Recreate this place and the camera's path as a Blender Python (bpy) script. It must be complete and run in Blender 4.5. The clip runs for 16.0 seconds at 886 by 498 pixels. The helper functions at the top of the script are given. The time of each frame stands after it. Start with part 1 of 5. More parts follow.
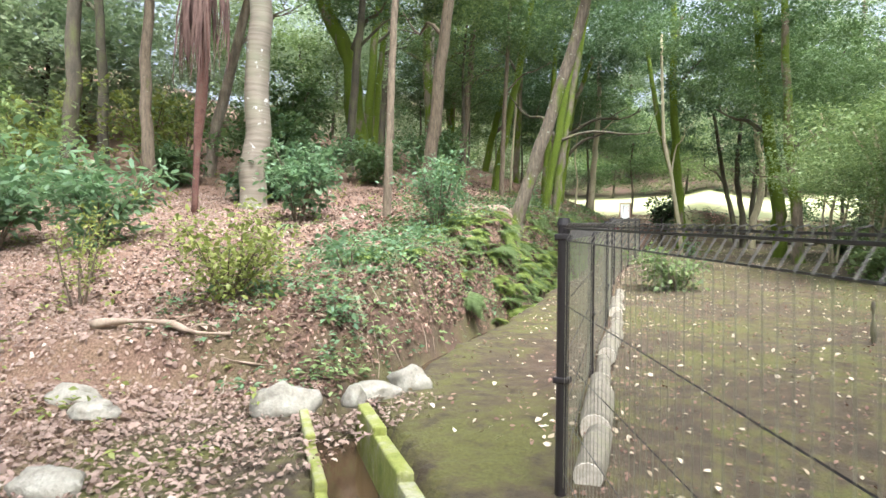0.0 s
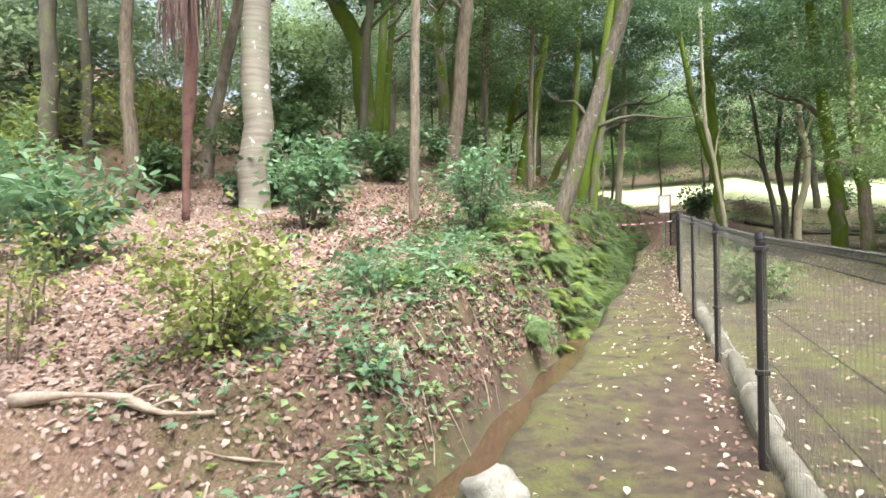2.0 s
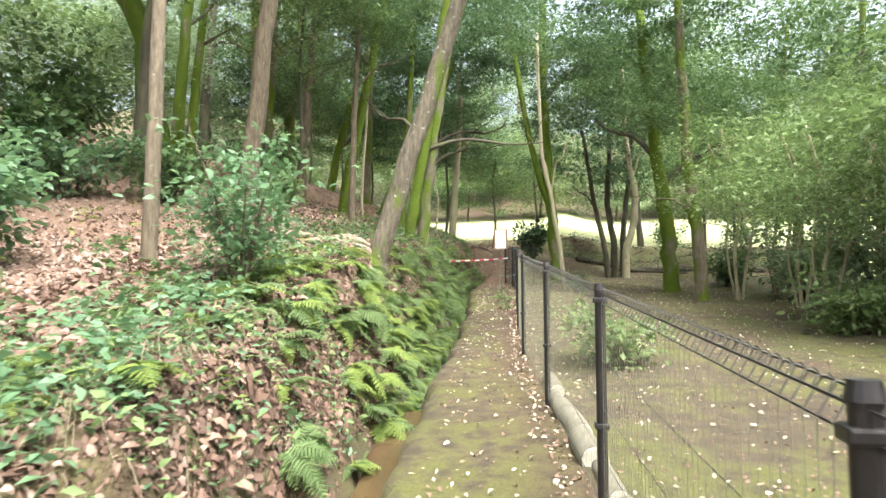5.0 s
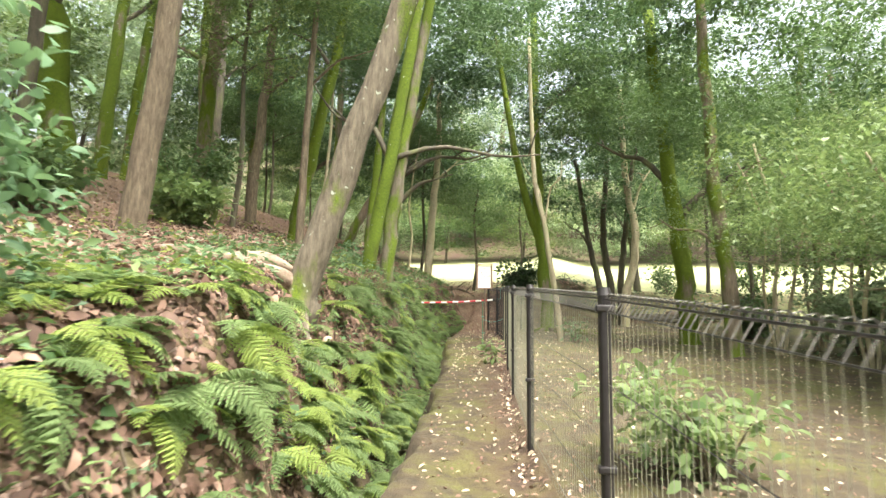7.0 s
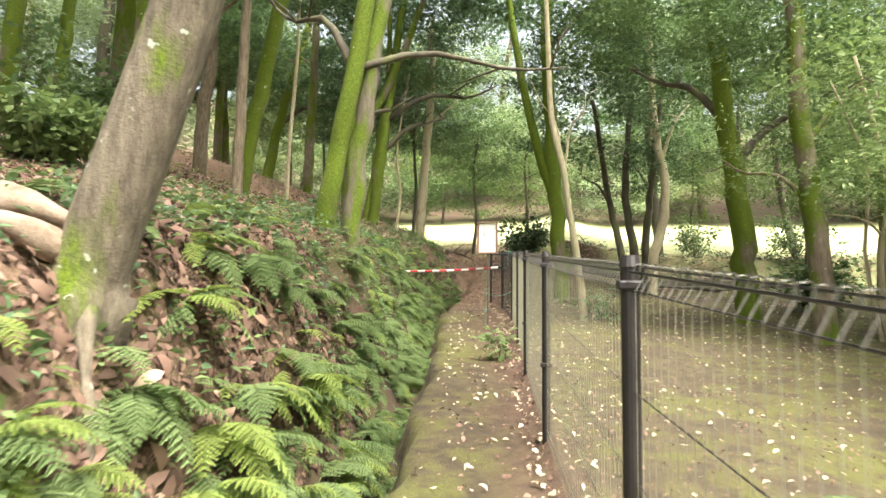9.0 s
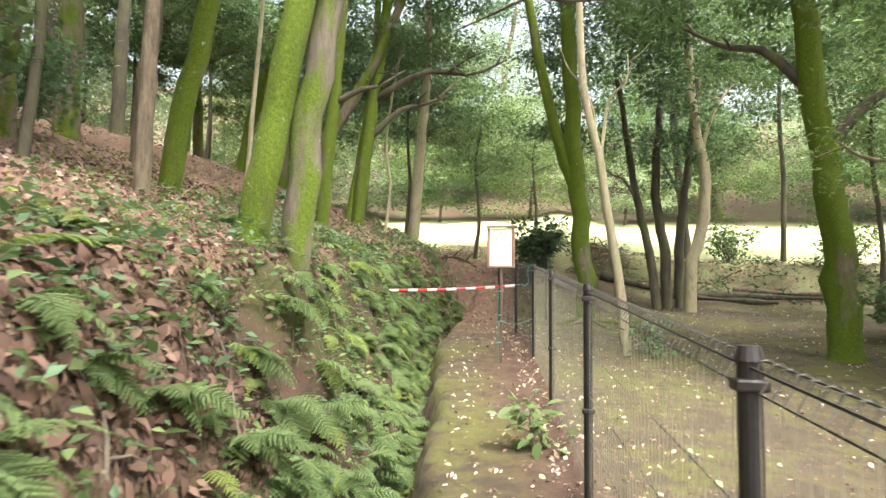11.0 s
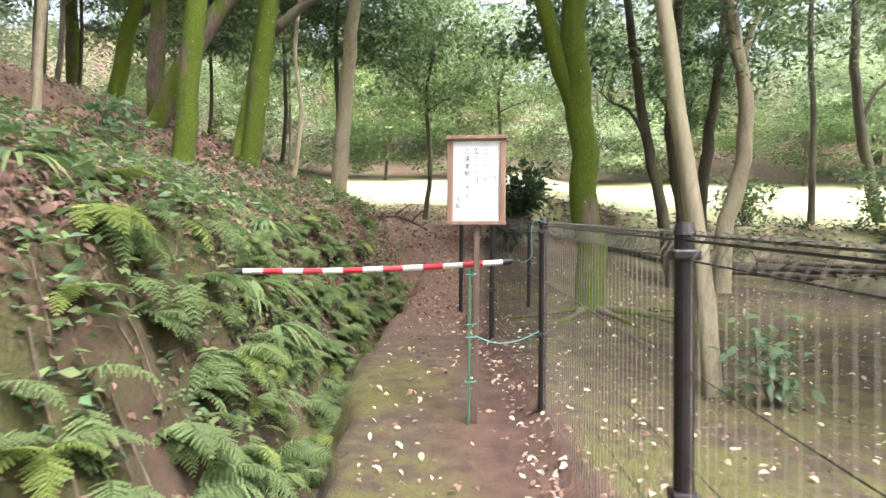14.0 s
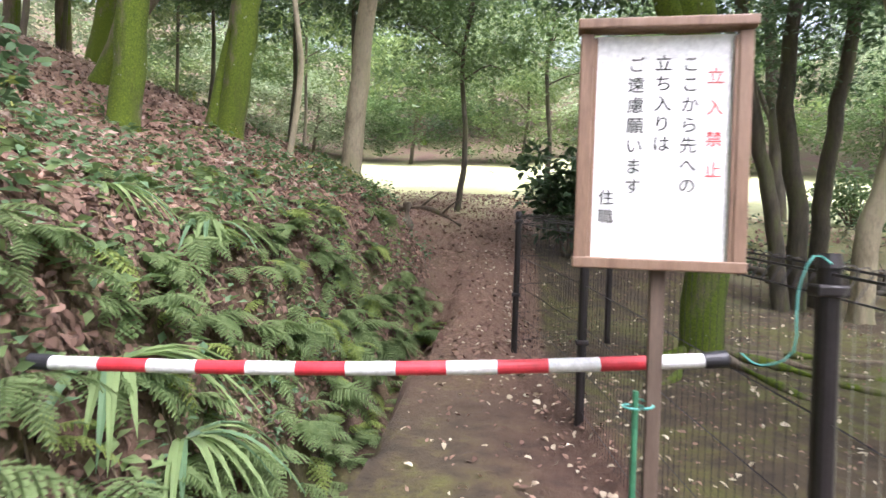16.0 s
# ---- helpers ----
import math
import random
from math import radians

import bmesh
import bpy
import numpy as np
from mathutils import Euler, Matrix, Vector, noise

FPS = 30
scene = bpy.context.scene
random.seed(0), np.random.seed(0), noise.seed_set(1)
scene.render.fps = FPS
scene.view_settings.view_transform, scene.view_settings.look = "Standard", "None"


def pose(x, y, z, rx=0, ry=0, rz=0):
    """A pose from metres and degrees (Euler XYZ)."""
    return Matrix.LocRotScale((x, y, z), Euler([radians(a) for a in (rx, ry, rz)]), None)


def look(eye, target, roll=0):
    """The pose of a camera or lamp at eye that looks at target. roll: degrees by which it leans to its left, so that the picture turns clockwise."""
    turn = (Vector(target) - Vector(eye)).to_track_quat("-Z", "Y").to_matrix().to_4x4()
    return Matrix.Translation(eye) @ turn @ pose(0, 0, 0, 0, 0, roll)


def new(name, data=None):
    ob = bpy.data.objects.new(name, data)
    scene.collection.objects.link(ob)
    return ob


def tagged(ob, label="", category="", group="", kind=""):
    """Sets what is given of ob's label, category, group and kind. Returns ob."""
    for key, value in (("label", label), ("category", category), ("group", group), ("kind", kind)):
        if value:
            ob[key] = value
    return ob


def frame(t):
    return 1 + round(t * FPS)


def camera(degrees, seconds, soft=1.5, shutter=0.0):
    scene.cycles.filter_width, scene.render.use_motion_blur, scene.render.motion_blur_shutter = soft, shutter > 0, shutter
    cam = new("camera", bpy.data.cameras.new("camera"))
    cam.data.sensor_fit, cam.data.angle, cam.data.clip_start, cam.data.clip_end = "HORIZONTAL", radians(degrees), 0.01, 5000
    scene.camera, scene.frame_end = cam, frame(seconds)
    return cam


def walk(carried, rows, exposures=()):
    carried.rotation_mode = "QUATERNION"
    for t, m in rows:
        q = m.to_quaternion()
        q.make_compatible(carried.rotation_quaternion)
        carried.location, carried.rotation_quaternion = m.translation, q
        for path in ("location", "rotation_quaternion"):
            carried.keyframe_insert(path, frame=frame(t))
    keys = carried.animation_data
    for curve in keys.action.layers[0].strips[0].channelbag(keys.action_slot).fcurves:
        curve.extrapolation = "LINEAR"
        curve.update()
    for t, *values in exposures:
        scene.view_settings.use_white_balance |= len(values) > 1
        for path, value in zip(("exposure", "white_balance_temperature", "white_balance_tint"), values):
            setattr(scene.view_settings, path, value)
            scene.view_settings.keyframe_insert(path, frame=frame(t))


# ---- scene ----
cam = camera(69.4, 16.0, 1.5, 0.3)
METRES, EYE, TILT, LEAN, TURN = 18.0, 1.2, 0.0, 0.0, 24.2
ROWS = [
    (0.0, 0.0, 0.0, 0.0, -0.03, 1.65, -1.04),
    (0.5, -0.002, 0.0225, 0.0018, 0.1, 1.49, -0.03),
    (1.0, -0.0071, 0.0426, 0.0045, 0.66, 0.64, 0.03),
    (1.5, -0.0161, 0.063, 0.0088, 1.07, 0.64, 0.23),
    (2.0, -0.0213, 0.0863, 0.0116, 0.71, 1.2, 0.4),
    (2.5, -0.0221, 0.1069, 0.0144, -6.08, 2.05, -0.82),
    (3.0, -0.0187, 0.1235, 0.0169, -13.04, 2.24, 0.05),
    (5.5, 0.0244, 0.243, 0.0276, -14.08, 4.93, 0.2),
    (6.0, 0.0343, 0.2801, 0.0286, -15.52, 6.16, -0.08),
    (6.5, 0.0439, 0.3161, 0.028, -15.46, 6.38, 0.45),
    (7.0, 0.0564, 0.3527, 0.0277, -15.7, 7.84, -0.78),
    (7.5, 0.0699, 0.3897, 0.0317, -15.97, 8.53, -0.52),
    (8.0, 0.0818, 0.4266, 0.0333, -15.9, 6.07, 0.19),
    (8.5, 0.0938, 0.4641, 0.0362, -15.64, 4.73, -0.42),
    (11.0, 0.1388, 0.6277, 0.0622, -16.08, 4.14, -0.65),
    (11.5, 0.1515, 0.6643, 0.0614, -17.57, 4.96, -0.46),
    (12.0, 0.1634, 0.6978, 0.0612, -17.89, 5.6, -0.81),
    (12.5, 0.1761, 0.7309, 0.0618, -19.43, 4.65, 0.48),
    (13.0, 0.1875, 0.7629, 0.0648, -20.41, 3.12, 0.01),
    (13.5, 0.1995, 0.7968, 0.0639, -20.47, 3.03, -0.36),
    (14.0, 0.2099, 0.8309, 0.0689, -20.46, 1.12, -0.65),
    (14.5, 0.2206, 0.8637, 0.0735, -20.26, -0.15, -0.34),
    (15.0, 0.229, 0.8935, 0.0772, -20.19, 0.15, -1.32),
    (15.5, 0.2355, 0.9223, 0.0789, -20.06, 0.11, -1.71),
    (16.0, 0.2428, 0.9497, 0.0816, -18.35, -0.12, -2.14),
]
EXPOSURES = [(0.0, 1.92, 5850, 10), (3.5, 2.10, 5900, 7), (5.5, 2.20, 6200, 5), (9.0, 2.30, 6700, 6), (12.0, 2.38, 6200, 12), (14.5, 2.30, 5950, 20), (16.0, 2.12, 5750, 21)]
walk(cam, [(t, pose(0, 0, EYE, TILT, LEAN, TURN) @ pose(METRES * x, METRES * y, METRES * z, 90 + pitch, roll, yaw)) for t, x, y, z, yaw, pitch, roll in ROWS], EXPOSURES)

# ---- light ----
world = bpy.data.worlds.new("world")
scene.world = world
world.use_nodes = True
wn = world.node_tree.nodes
sky = wn.new("ShaderNodeTexSky")
sky.sky_type, sky.sun_disc = "NISHITA", False
sky.sun_elevation, sky.sun_rotation = radians(60), radians(137)
sky.air_density, sky.dust_density, sky.ozone_density = 0.8, 9.0, 0.3
wn["Background"].inputs["Strength"].default_value = 0.15
haze = wn.new("ShaderNodeHueSaturation")
haze.inputs["Saturation"].default_value, haze.inputs["Value"].default_value = 0.45, 1.1
world.node_tree.links.new(sky.outputs["Color"], haze.inputs["Color"])
world.node_tree.links.new(haze.outputs["Color"], wn["Background"].inputs["Color"])
sun = new("sun", bpy.data.lights.new("sun", "SUN"))
sun.data.energy, sun.data.angle, sun.data.color = 0.8, radians(20), (1.0, 0.96, 0.90)
sun.matrix_world = look((24, -26, 62), (0, 0, 0))


# ---- materials ----
def material(name):
    m = bpy.data.materials.new(name)
    m.use_nodes = True
    return m, m.node_tree.nodes, m.node_tree.links, m.node_tree.nodes["Principled BSDF"]


def coords(n):
    return n.new("ShaderNodeTexCoord").outputs["Object"]


def noise_tex(n, l, vec, scale, detail=5, rough=0.6, distort=0.0):
    t = n.new("ShaderNodeTexNoise")
    t.inputs["Scale"].default_value, t.inputs["Detail"].default_value = scale, detail
    t.inputs["Roughness"].default_value, t.inputs["Distortion"].default_value = rough, distort
    l.new(vec, t.inputs["Vector"])
    return t.outputs["Fac"]


def ramp(n, l, fac, stops):
    r = n.new("ShaderNodeValToRGB")
    e = r.color_ramp.elements
    while len(e) < len(stops):
        e.new(0.5)
    for item, (p, c) in zip(e, stops):
        item.position, item.color = p, (*c, 1)
    l.new(fac, r.inputs["Fac"])
    return r.outputs["Color"]


def mix(n, l, fac, a, b):
    m = n.new("ShaderNodeMix")
    m.data_type = "RGBA"
    if isinstance(fac, float):
        m.inputs["Factor"].default_value = fac
    else:
        l.new(fac, m.inputs["Factor"])
    for k, v in (("A", a), ("B", b)):
        s = [i for i in m.inputs if i.name == k and i.type == "RGBA"][0]
        if isinstance(v, tuple):
            s.default_value = (*v, 1)
        else:
            l.new(v, s)
    return [o for o in m.outputs if o.type == "RGBA"][0]


def bump(n, l, p, height, strength, dist):
    b = n.new("ShaderNodeBump")
    b.inputs["Strength"].default_value, b.inputs["Distance"].default_value = strength, dist
    l.new(height, b.inputs["Height"])
    l.new(b.outputs["Normal"], p.inputs["Normal"])


def step(n, l, fac, lo, hi):
    m = n.new("ShaderNodeMapRange")
    m.inputs["From Min"].default_value, m.inputs["From Max"].default_value = lo, hi
    l.new(fac, m.inputs["Value"])
    return m.outputs["Result"]


def stretched(n, l, vec, s):
    m = n.new("ShaderNodeMapping")
    m.inputs["Scale"].default_value = s
    l.new(vec, m.inputs["Vector"])
    return m.outputs["Vector"]


def mottled(name, colors, scale, rough=0.85, fine=60.0, bump_d=0.01, bump_s=0.6, metal=0.0, squash=(1, 1, 1)):
    """A surface of noise-mixed colours with grain and relief."""
    m, n, l, p = material(name)
    v = stretched(n, l, coords(n), squash)
    a = noise_tex(n, l, v, scale, 6, 0.65)
    f = noise_tex(n, l, v, fine, 4, 0.7)
    k = len(colors)
    c = ramp(n, l, a, [(0.3 + 0.4 * i / max(1, k - 1), colors[i]) for i in range(k)])
    g = ramp(n, l, f, [(0.25, (0.72, 0.72, 0.72)), (0.75, (1.15, 1.15, 1.15))])
    mul = n.new("ShaderNodeMix")
    mul.data_type, mul.blend_type = "RGBA", "MULTIPLY"
    mul.inputs["Factor"].default_value = 1.0
    s = [i for i in mul.inputs if i.type == "RGBA"]
    l.new(c, s[0]), l.new(g, s[1])
    l.new([o for o in mul.outputs if o.type == "RGBA"][0], p.inputs["Base Color"])
    p.inputs["Roughness"].default_value, p.inputs["Metallic"].default_value = rough, metal
    add = n.new("ShaderNodeMath")
    l.new(a, add.inputs[0]), l.new(f, add.inputs[1])
    bump(n, l, p, add.outputs[0], bump_s, bump_d)
    return m


def leafy(name, dark, light, trans=0.35, rough=0.42, yellow=None, gloss=0.4, patch=0.0):
    """Foliage: each leaf its own shade, some light let through; patch: how far the shade goes by patches of the ground instead."""
    m, n, l, p = material(name)
    g = n.new("ShaderNodeNewGeometry")
    stops = [(0.0, dark), (0.75, light)]
    if yellow:
        stops += [(0.97, light), (1.0, yellow)]
    shade = g.outputs["Random Per Island"]
    if patch:
        m2 = n.new("ShaderNodeMix")
        m2.inputs[0].default_value = patch
        l.new(shade, m2.inputs[2])
        l.new(step(n, l, noise_tex(n, l, g.outputs["Position"], 2.6, 3), 0.3, 0.7), m2.inputs[3])
        shade = m2.outputs[0]
    c = ramp(n, l, shade, stops)
    v = noise_tex(n, l, coords(n), 1.3, 3)
    c = mix(n, l, step(n, l, v, 0.35, 0.75), c, tuple(0.6 * d + 0.4 * q for d, q in zip(dark, light)))
    l.new(c, p.inputs["Base Color"])
    p.inputs["Roughness"].default_value, p.inputs["Specular IOR Level"].default_value = rough, gloss
    t = n.new("ShaderNodeBsdfTranslucent")
    l.new(mix(n, l, 0.2, c, (0.22, 0.33, 0.05)), t.inputs["Color"])
    s = n.new("ShaderNodeMixShader")
    s.inputs["Fac"].default_value = trans
    l.new(p.outputs[0], s.inputs[1]), l.new(t.outputs[0], s.inputs[2])
    l.new(s.outputs[0], n["Material Output"].inputs["Surface"])
    return m


def mossy_bark(name, amount, bark=((0.10, 0.075, 0.05), (0.22, 0.18, 0.13)), lichen=0.72):
    """Brown-grey bark with patches of bright moss."""
    m, n, l, p = material(name)
    o = coords(n)
    v = stretched(n, l, o, (1, 1, 0.22))
    b = noise_tex(n, l, v, 26, 6, 0.7)
    big = noise_tex(n, l, stretched(n, l, o, (1, 1, 0.45)), 2.6, 5, 0.6)
    fine = noise_tex(n, l, o, 70, 3, 0.7)
    bc = ramp(n, l, b, [(0.3, bark[0]), (0.7, bark[1])])
    mc = ramp(n, l, fine, [(0.3, (0.042, 0.07, 0.003)), (0.5, (0.085, 0.127, 0.005)), (0.72, (0.16, 0.21, 0.010))])
    streak = noise_tex(n, l, stretched(n, l, o, (1, 1, 0.12)), 11, 4, 0.6)
    mc = mix(n, l, step(n, l, streak, 0.58, 0.78), mc, (0.07, 0.08, 0.015))
    c = mix(n, l, step(n, l, big, 0.62 - 0.36 * amount, 0.72 - 0.36 * amount), bc, mc)
    spots = noise_tex(n, l, o, 16, 2, 0.5)
    c = mix(n, l, step(n, l, spots, lichen, lichen + 0.04), c, (0.33, 0.35, 0.28))
    l.new(c, p.inputs["Base Color"])
    p.inputs["Roughness"].default_value = 0.95
    add = n.new("ShaderNodeMath")
    l.new(b, add.inputs[0]), l.new(fine, add.inputs[1])
    bump(n, l, p, add.outputs[0], 0.55, 0.014)
    return m


def smooth_bark():
    m, n, l, p = material("smooth_bark")
    o = coords(n)
    rings = noise_tex(n, l, stretched(n, l, o, (0.35, 0.35, 5)), 5, 5, 0.65)
    spots = noise_tex(n, l, o, 7, 4, 0.6)
    big = noise_tex(n, l, o, 1.4, 3, 0.5)
    c = ramp(n, l, rings, [(0.3, (0.13, 0.11, 0.08)), (0.7, (0.25, 0.215, 0.165))])
    c = mix(n, l, step(n, l, big, 0.5, 0.75), c, (0.20, 0.21, 0.13))
    c = mix(n, l, step(n, l, spots, 0.64, 0.69), c, (0.52, 0.51, 0.47))
    l.new(c, p.inputs["Base Color"])
    p.inputs["Roughness"].default_value = 0.8
    bump(n, l, p, rings, 0.5, 0.01)
    return m


def ground_material():
    """Leaf mould on the hill, mossy trodden earth on the path and in the enclosure, bare red soil on the bank, grass on
    the lawn with sunlight put into its colour.
    """
    m, n, l, p = material("forest_ground")
    o = coords(n)
    zone = n.new("ShaderNodeAttribute")
    zone.attribute_name = "zone"
    sep = n.new("ShaderNodeSeparateColor")
    l.new(zone.outputs["Color"], sep.inputs["Color"])
    big, mid, fine = noise_tex(n, l, o, 0.9, 5, 0.6), noise_tex(n, l, o, 6, 6, 0.65), noise_tex(n, l, o, 55, 4, 0.7)
    litter = ramp(n, l, fine, [(0.25, (0.085, 0.048, 0.03)), (0.5, (0.21, 0.125, 0.085)), (0.75, (0.36, 0.25, 0.18))])
    earth = ramp(n, l, mid, [(0.3, (0.045, 0.032, 0.019)), (0.55, (0.08, 0.058, 0.033)), (0.75, (0.118, 0.09, 0.053))])
    moss = ramp(n, l, fine, [(0.3, (0.06, 0.06, 0.015)), (0.7, (0.132, 0.126, 0.032))])
    add = n.new("ShaderNodeMath")
    l.new(big, add.inputs[0]), l.new(mid, add.inputs[1])
    trod = mix(n, l, step(n, l, add.outputs[0], 0.93, 1.15), earth, moss)
    trod = mix(n, l, zone.outputs["Alpha"], trod, ramp(n, l, mid, [(0.3, (0.056, 0.031, 0.021)), (0.55, (0.098, 0.056, 0.037)), (0.75, (0.135, 0.088, 0.056))]))
    soil = ramp(n, l, mid, [(0.3, (0.038, 0.021, 0.014)), (0.6, (0.088, 0.05, 0.032)), (0.8, (0.12, 0.072, 0.046))])
    soil = mix(n, l, step(n, l, big, 0.42, 0.56), soil, ramp(n, l, fine, [(0.3, (0.034, 0.038, 0.010)), (0.7, (0.085, 0.088, 0.022))]))
    # Grass colour raised so that the clearing's sunlight is in the paint.
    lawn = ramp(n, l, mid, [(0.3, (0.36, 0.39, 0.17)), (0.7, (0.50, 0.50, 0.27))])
    c = mix(n, l, sep.outputs["Red"], litter, trod)
    c = mix(n, l, sep.outputs["Green"], c, soil)
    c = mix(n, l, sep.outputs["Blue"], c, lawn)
    l.new(c, p.inputs["Base Color"])
    p.inputs["Roughness"].default_value = 0.95
    s = n.new("ShaderNodeMath")
    l.new(mid, s.inputs[0]), l.new(fine, s.inputs[1])
    bump(n, l, p, s.outputs[0], 0.7, 0.03)
    return m


GROUND = ground_material()
BARK_MOSS = mossy_bark("mossy_bark", 0.8)
BARK_MOST = mossy_bark("mostly_mossy_bark", 0.6, ((0.085, 0.068, 0.048), (0.20, 0.17, 0.125)))
BARK_HALF = mossy_bark("half_mossy_bark", 0.45)
BARK_PATCHY = mossy_bark("patchy_grey_bark", 0.2, ((0.055, 0.044, 0.03), (0.20, 0.165, 0.118)), 0.665)
BARK_GREY = mottled("grey_bark", [(0.085, 0.068, 0.05), (0.17, 0.14, 0.10), (0.30, 0.26, 0.20)], 6, 0.9, 40, 0.015, 0.8, squash=(1, 1, 0.3))
BARK_PALE = mottled("pale_bark", [(0.21, 0.175, 0.11), (0.36, 0.31, 0.205), (0.27, 0.27, 0.14)], 5, 0.85, 40, 0.008, 0.6, squash=(1, 1, 0.35))
BARK_BROWN = mossy_bark("brown_bark", 0.0, ((0.06, 0.045, 0.03), (0.21, 0.165, 0.112)), 0.74)
BARK_DARK = mottled("dark_bark", [(0.045, 0.04, 0.028), (0.10, 0.085, 0.06), (0.12, 0.13, 0.05)], 6, 0.9, 50, 0.012, 0.8, squash=(1, 1, 0.3))
BARK_SMOOTH = smooth_bark()
LEAF_DARK = leafy("dark_evergreen_leaves", (0.035, 0.074, 0.04), (0.105, 0.17, 0.088), 0.40, 0.36)
LEAF_MID = leafy("green_leaves", (0.05, 0.098, 0.042), (0.15, 0.22, 0.09), 0.42, 0.4)
LEAF_LIGHT = leafy("light_green_leaves", (0.085, 0.145, 0.055), (0.25, 0.32, 0.13), 0.45, 0.42)
LEAF_BLUE = leafy("bluish_green_leaves", (0.085, 0.155, 0.085), (0.20, 0.32, 0.17), 0.45, 0.38)
LEAF_YELLOW = leafy("yellow_green_leaves", (0.13, 0.17, 0.04), (0.33, 0.36, 0.10), 0.45, 0.5)
FERN = leafy("fern_green", (0.15, 0.225, 0.09), (0.30, 0.39, 0.17), 0.45, 0.75, None, 0.2, 0.65)
# Lit copy of the fern green: sun on the fronds painted as yellow.
FERN_SUN_TINT = leafy("sun_tinted_fern_green", (0.22, 0.30, 0.07), (0.40, 0.48, 0.15), 0.45, 0.75, None, 0.2, 0.65)
LITTER = leafy("fallen_leaves", (0.12, 0.074, 0.055), (0.40, 0.295, 0.238), 0.08, 0.75, (0.66, 0.57, 0.48))
LITTER_RED = leafy("reddish_fallen_leaves", (0.085, 0.042, 0.03), (0.34, 0.215, 0.16), 0.08, 0.75, (0.55, 0.42, 0.30))
LITTER_DARK = leafy("dark_rotting_leaves", (0.045, 0.024, 0.017), (0.20, 0.122, 0.088), 0.06, 0.75, (0.40, 0.30, 0.23))
# Sunlight and haze on foliage are put into this pale leaf colour.
LEAF_SUN_TINT = leafy("sun_tinted_leaves", (0.17, 0.24, 0.13), (0.44, 0.52, 0.34), 0.5, 0.45)
FLECKS = leafy("pale_fallen_leaves", (0.34, 0.26, 0.17), (0.68, 0.60, 0.45), 0.08, 0.75, (0.75, 0.72, 0.55))
DEAD_FROND = mottled("dead_palm_frond", [(0.05, 0.026, 0.02), (0.11, 0.064, 0.05), (0.17, 0.11, 0.085)], 8, 0.9, 60, 0.004, 0.5, squash=(1, 1, 0.3))
RED_BARK = mottled("fibrous_red_bark", [(0.06, 0.026, 0.02), (0.13, 0.06, 0.045), (0.12, 0.085, 0.06)], 9, 0.95, 60, 0.01, 0.9)
METAL = mottled("dark_bronze_coated_steel", [(0.022, 0.018, 0.018), (0.032, 0.027, 0.027)], 9, 0.42, 90, 0.0006, 0.3, 0.2)
WIRE = mottled("pale_steel_wire", [(0.19, 0.185, 0.135), (0.29, 0.28, 0.205)], 12, 0.4, 90, 0.0004, 0.2, 0.3)
WIRE_DARK = mottled("dull_steel_wire", [(0.085, 0.08, 0.07), (0.16, 0.15, 0.13)], 12, 0.45, 90, 0.0004, 0.2, 0.3)
LOG = mottled("weathered_log", [(0.09, 0.075, 0.055), (0.21, 0.185, 0.14), (0.17, 0.175, 0.085)], 5, 0.9, 40, 0.01, 0.8, squash=(1, 1, 0.25))
LOG_END = mottled("sawn_log_end", [(0.45, 0.40, 0.31), (0.62, 0.57, 0.48)], 14, 0.85, 60, 0.004, 0.5)
STONE = mottled("pale_weathered_stone", [(0.16, 0.15, 0.11), (0.29, 0.27, 0.22), (0.40, 0.38, 0.32)], 4.5, 0.9, 50, 0.012, 0.8)
MOSSY_STONE = mottled("mossy_concrete", [(0.15, 0.18, 0.03), (0.25, 0.27, 0.06), (0.34, 0.32, 0.24)], 5, 0.95, 45, 0.01, 0.9)
ROOT = mottled("pale_root_wood", [(0.16, 0.11, 0.075), (0.29, 0.22, 0.16), (0.35, 0.29, 0.22)], 9, 0.85, 50, 0.006, 0.7)
SIGN_WOOD = mottled("varnished_sign_wood", [(0.17, 0.10, 0.062), (0.25, 0.155, 0.10), (0.29, 0.19, 0.13)], 6, 0.5, 60, 0.002, 0.4, squash=(6, 6, 0.6))
PAPER = mottled("white_sign_paper", [(0.80, 0.79, 0.76), (0.86, 0.86, 0.84)], 3, 0.45, 80, 0.0002, 0.1)
INK = mottled("black_ink", [(0.03, 0.03, 0.03), (0.05, 0.05, 0.045)], 20, 0.6, 80, 0.0001, 0.1)
RED_INK = mottled("red_ink", [(0.62, 0.05, 0.06), (0.70, 0.08, 0.08)], 20, 0.6, 80, 0.0001, 0.1)
BAR_WHITE = mottled("white_plastic", [(0.74, 0.73, 0.71), (0.82, 0.81, 0.80)], 9, 0.4, 70, 0.0003, 0.2)
BAR_RED = mottled("red_plastic", [(0.55, 0.03, 0.045), (0.66, 0.055, 0.07)], 9, 0.4, 70, 0.0003, 0.2)
BLACK = mottled("black_plastic", [(0.015, 0.015, 0.018), (0.03, 0.03, 0.035)], 9, 0.5, 70, 0.0003, 0.2)
TWINE = mottled("turquoise_cord", [(0.10, 0.42, 0.36), (0.22, 0.60, 0.52)], 60, 0.7, 200, 0.001, 0.5)
POST_WOOD = mottled("dark_weathered_post_wood", [(0.09, 0.06, 0.042), (0.15, 0.105, 0.075)], 7, 0.7, 60, 0.002, 0.5, squash=(5, 5, 0.5))
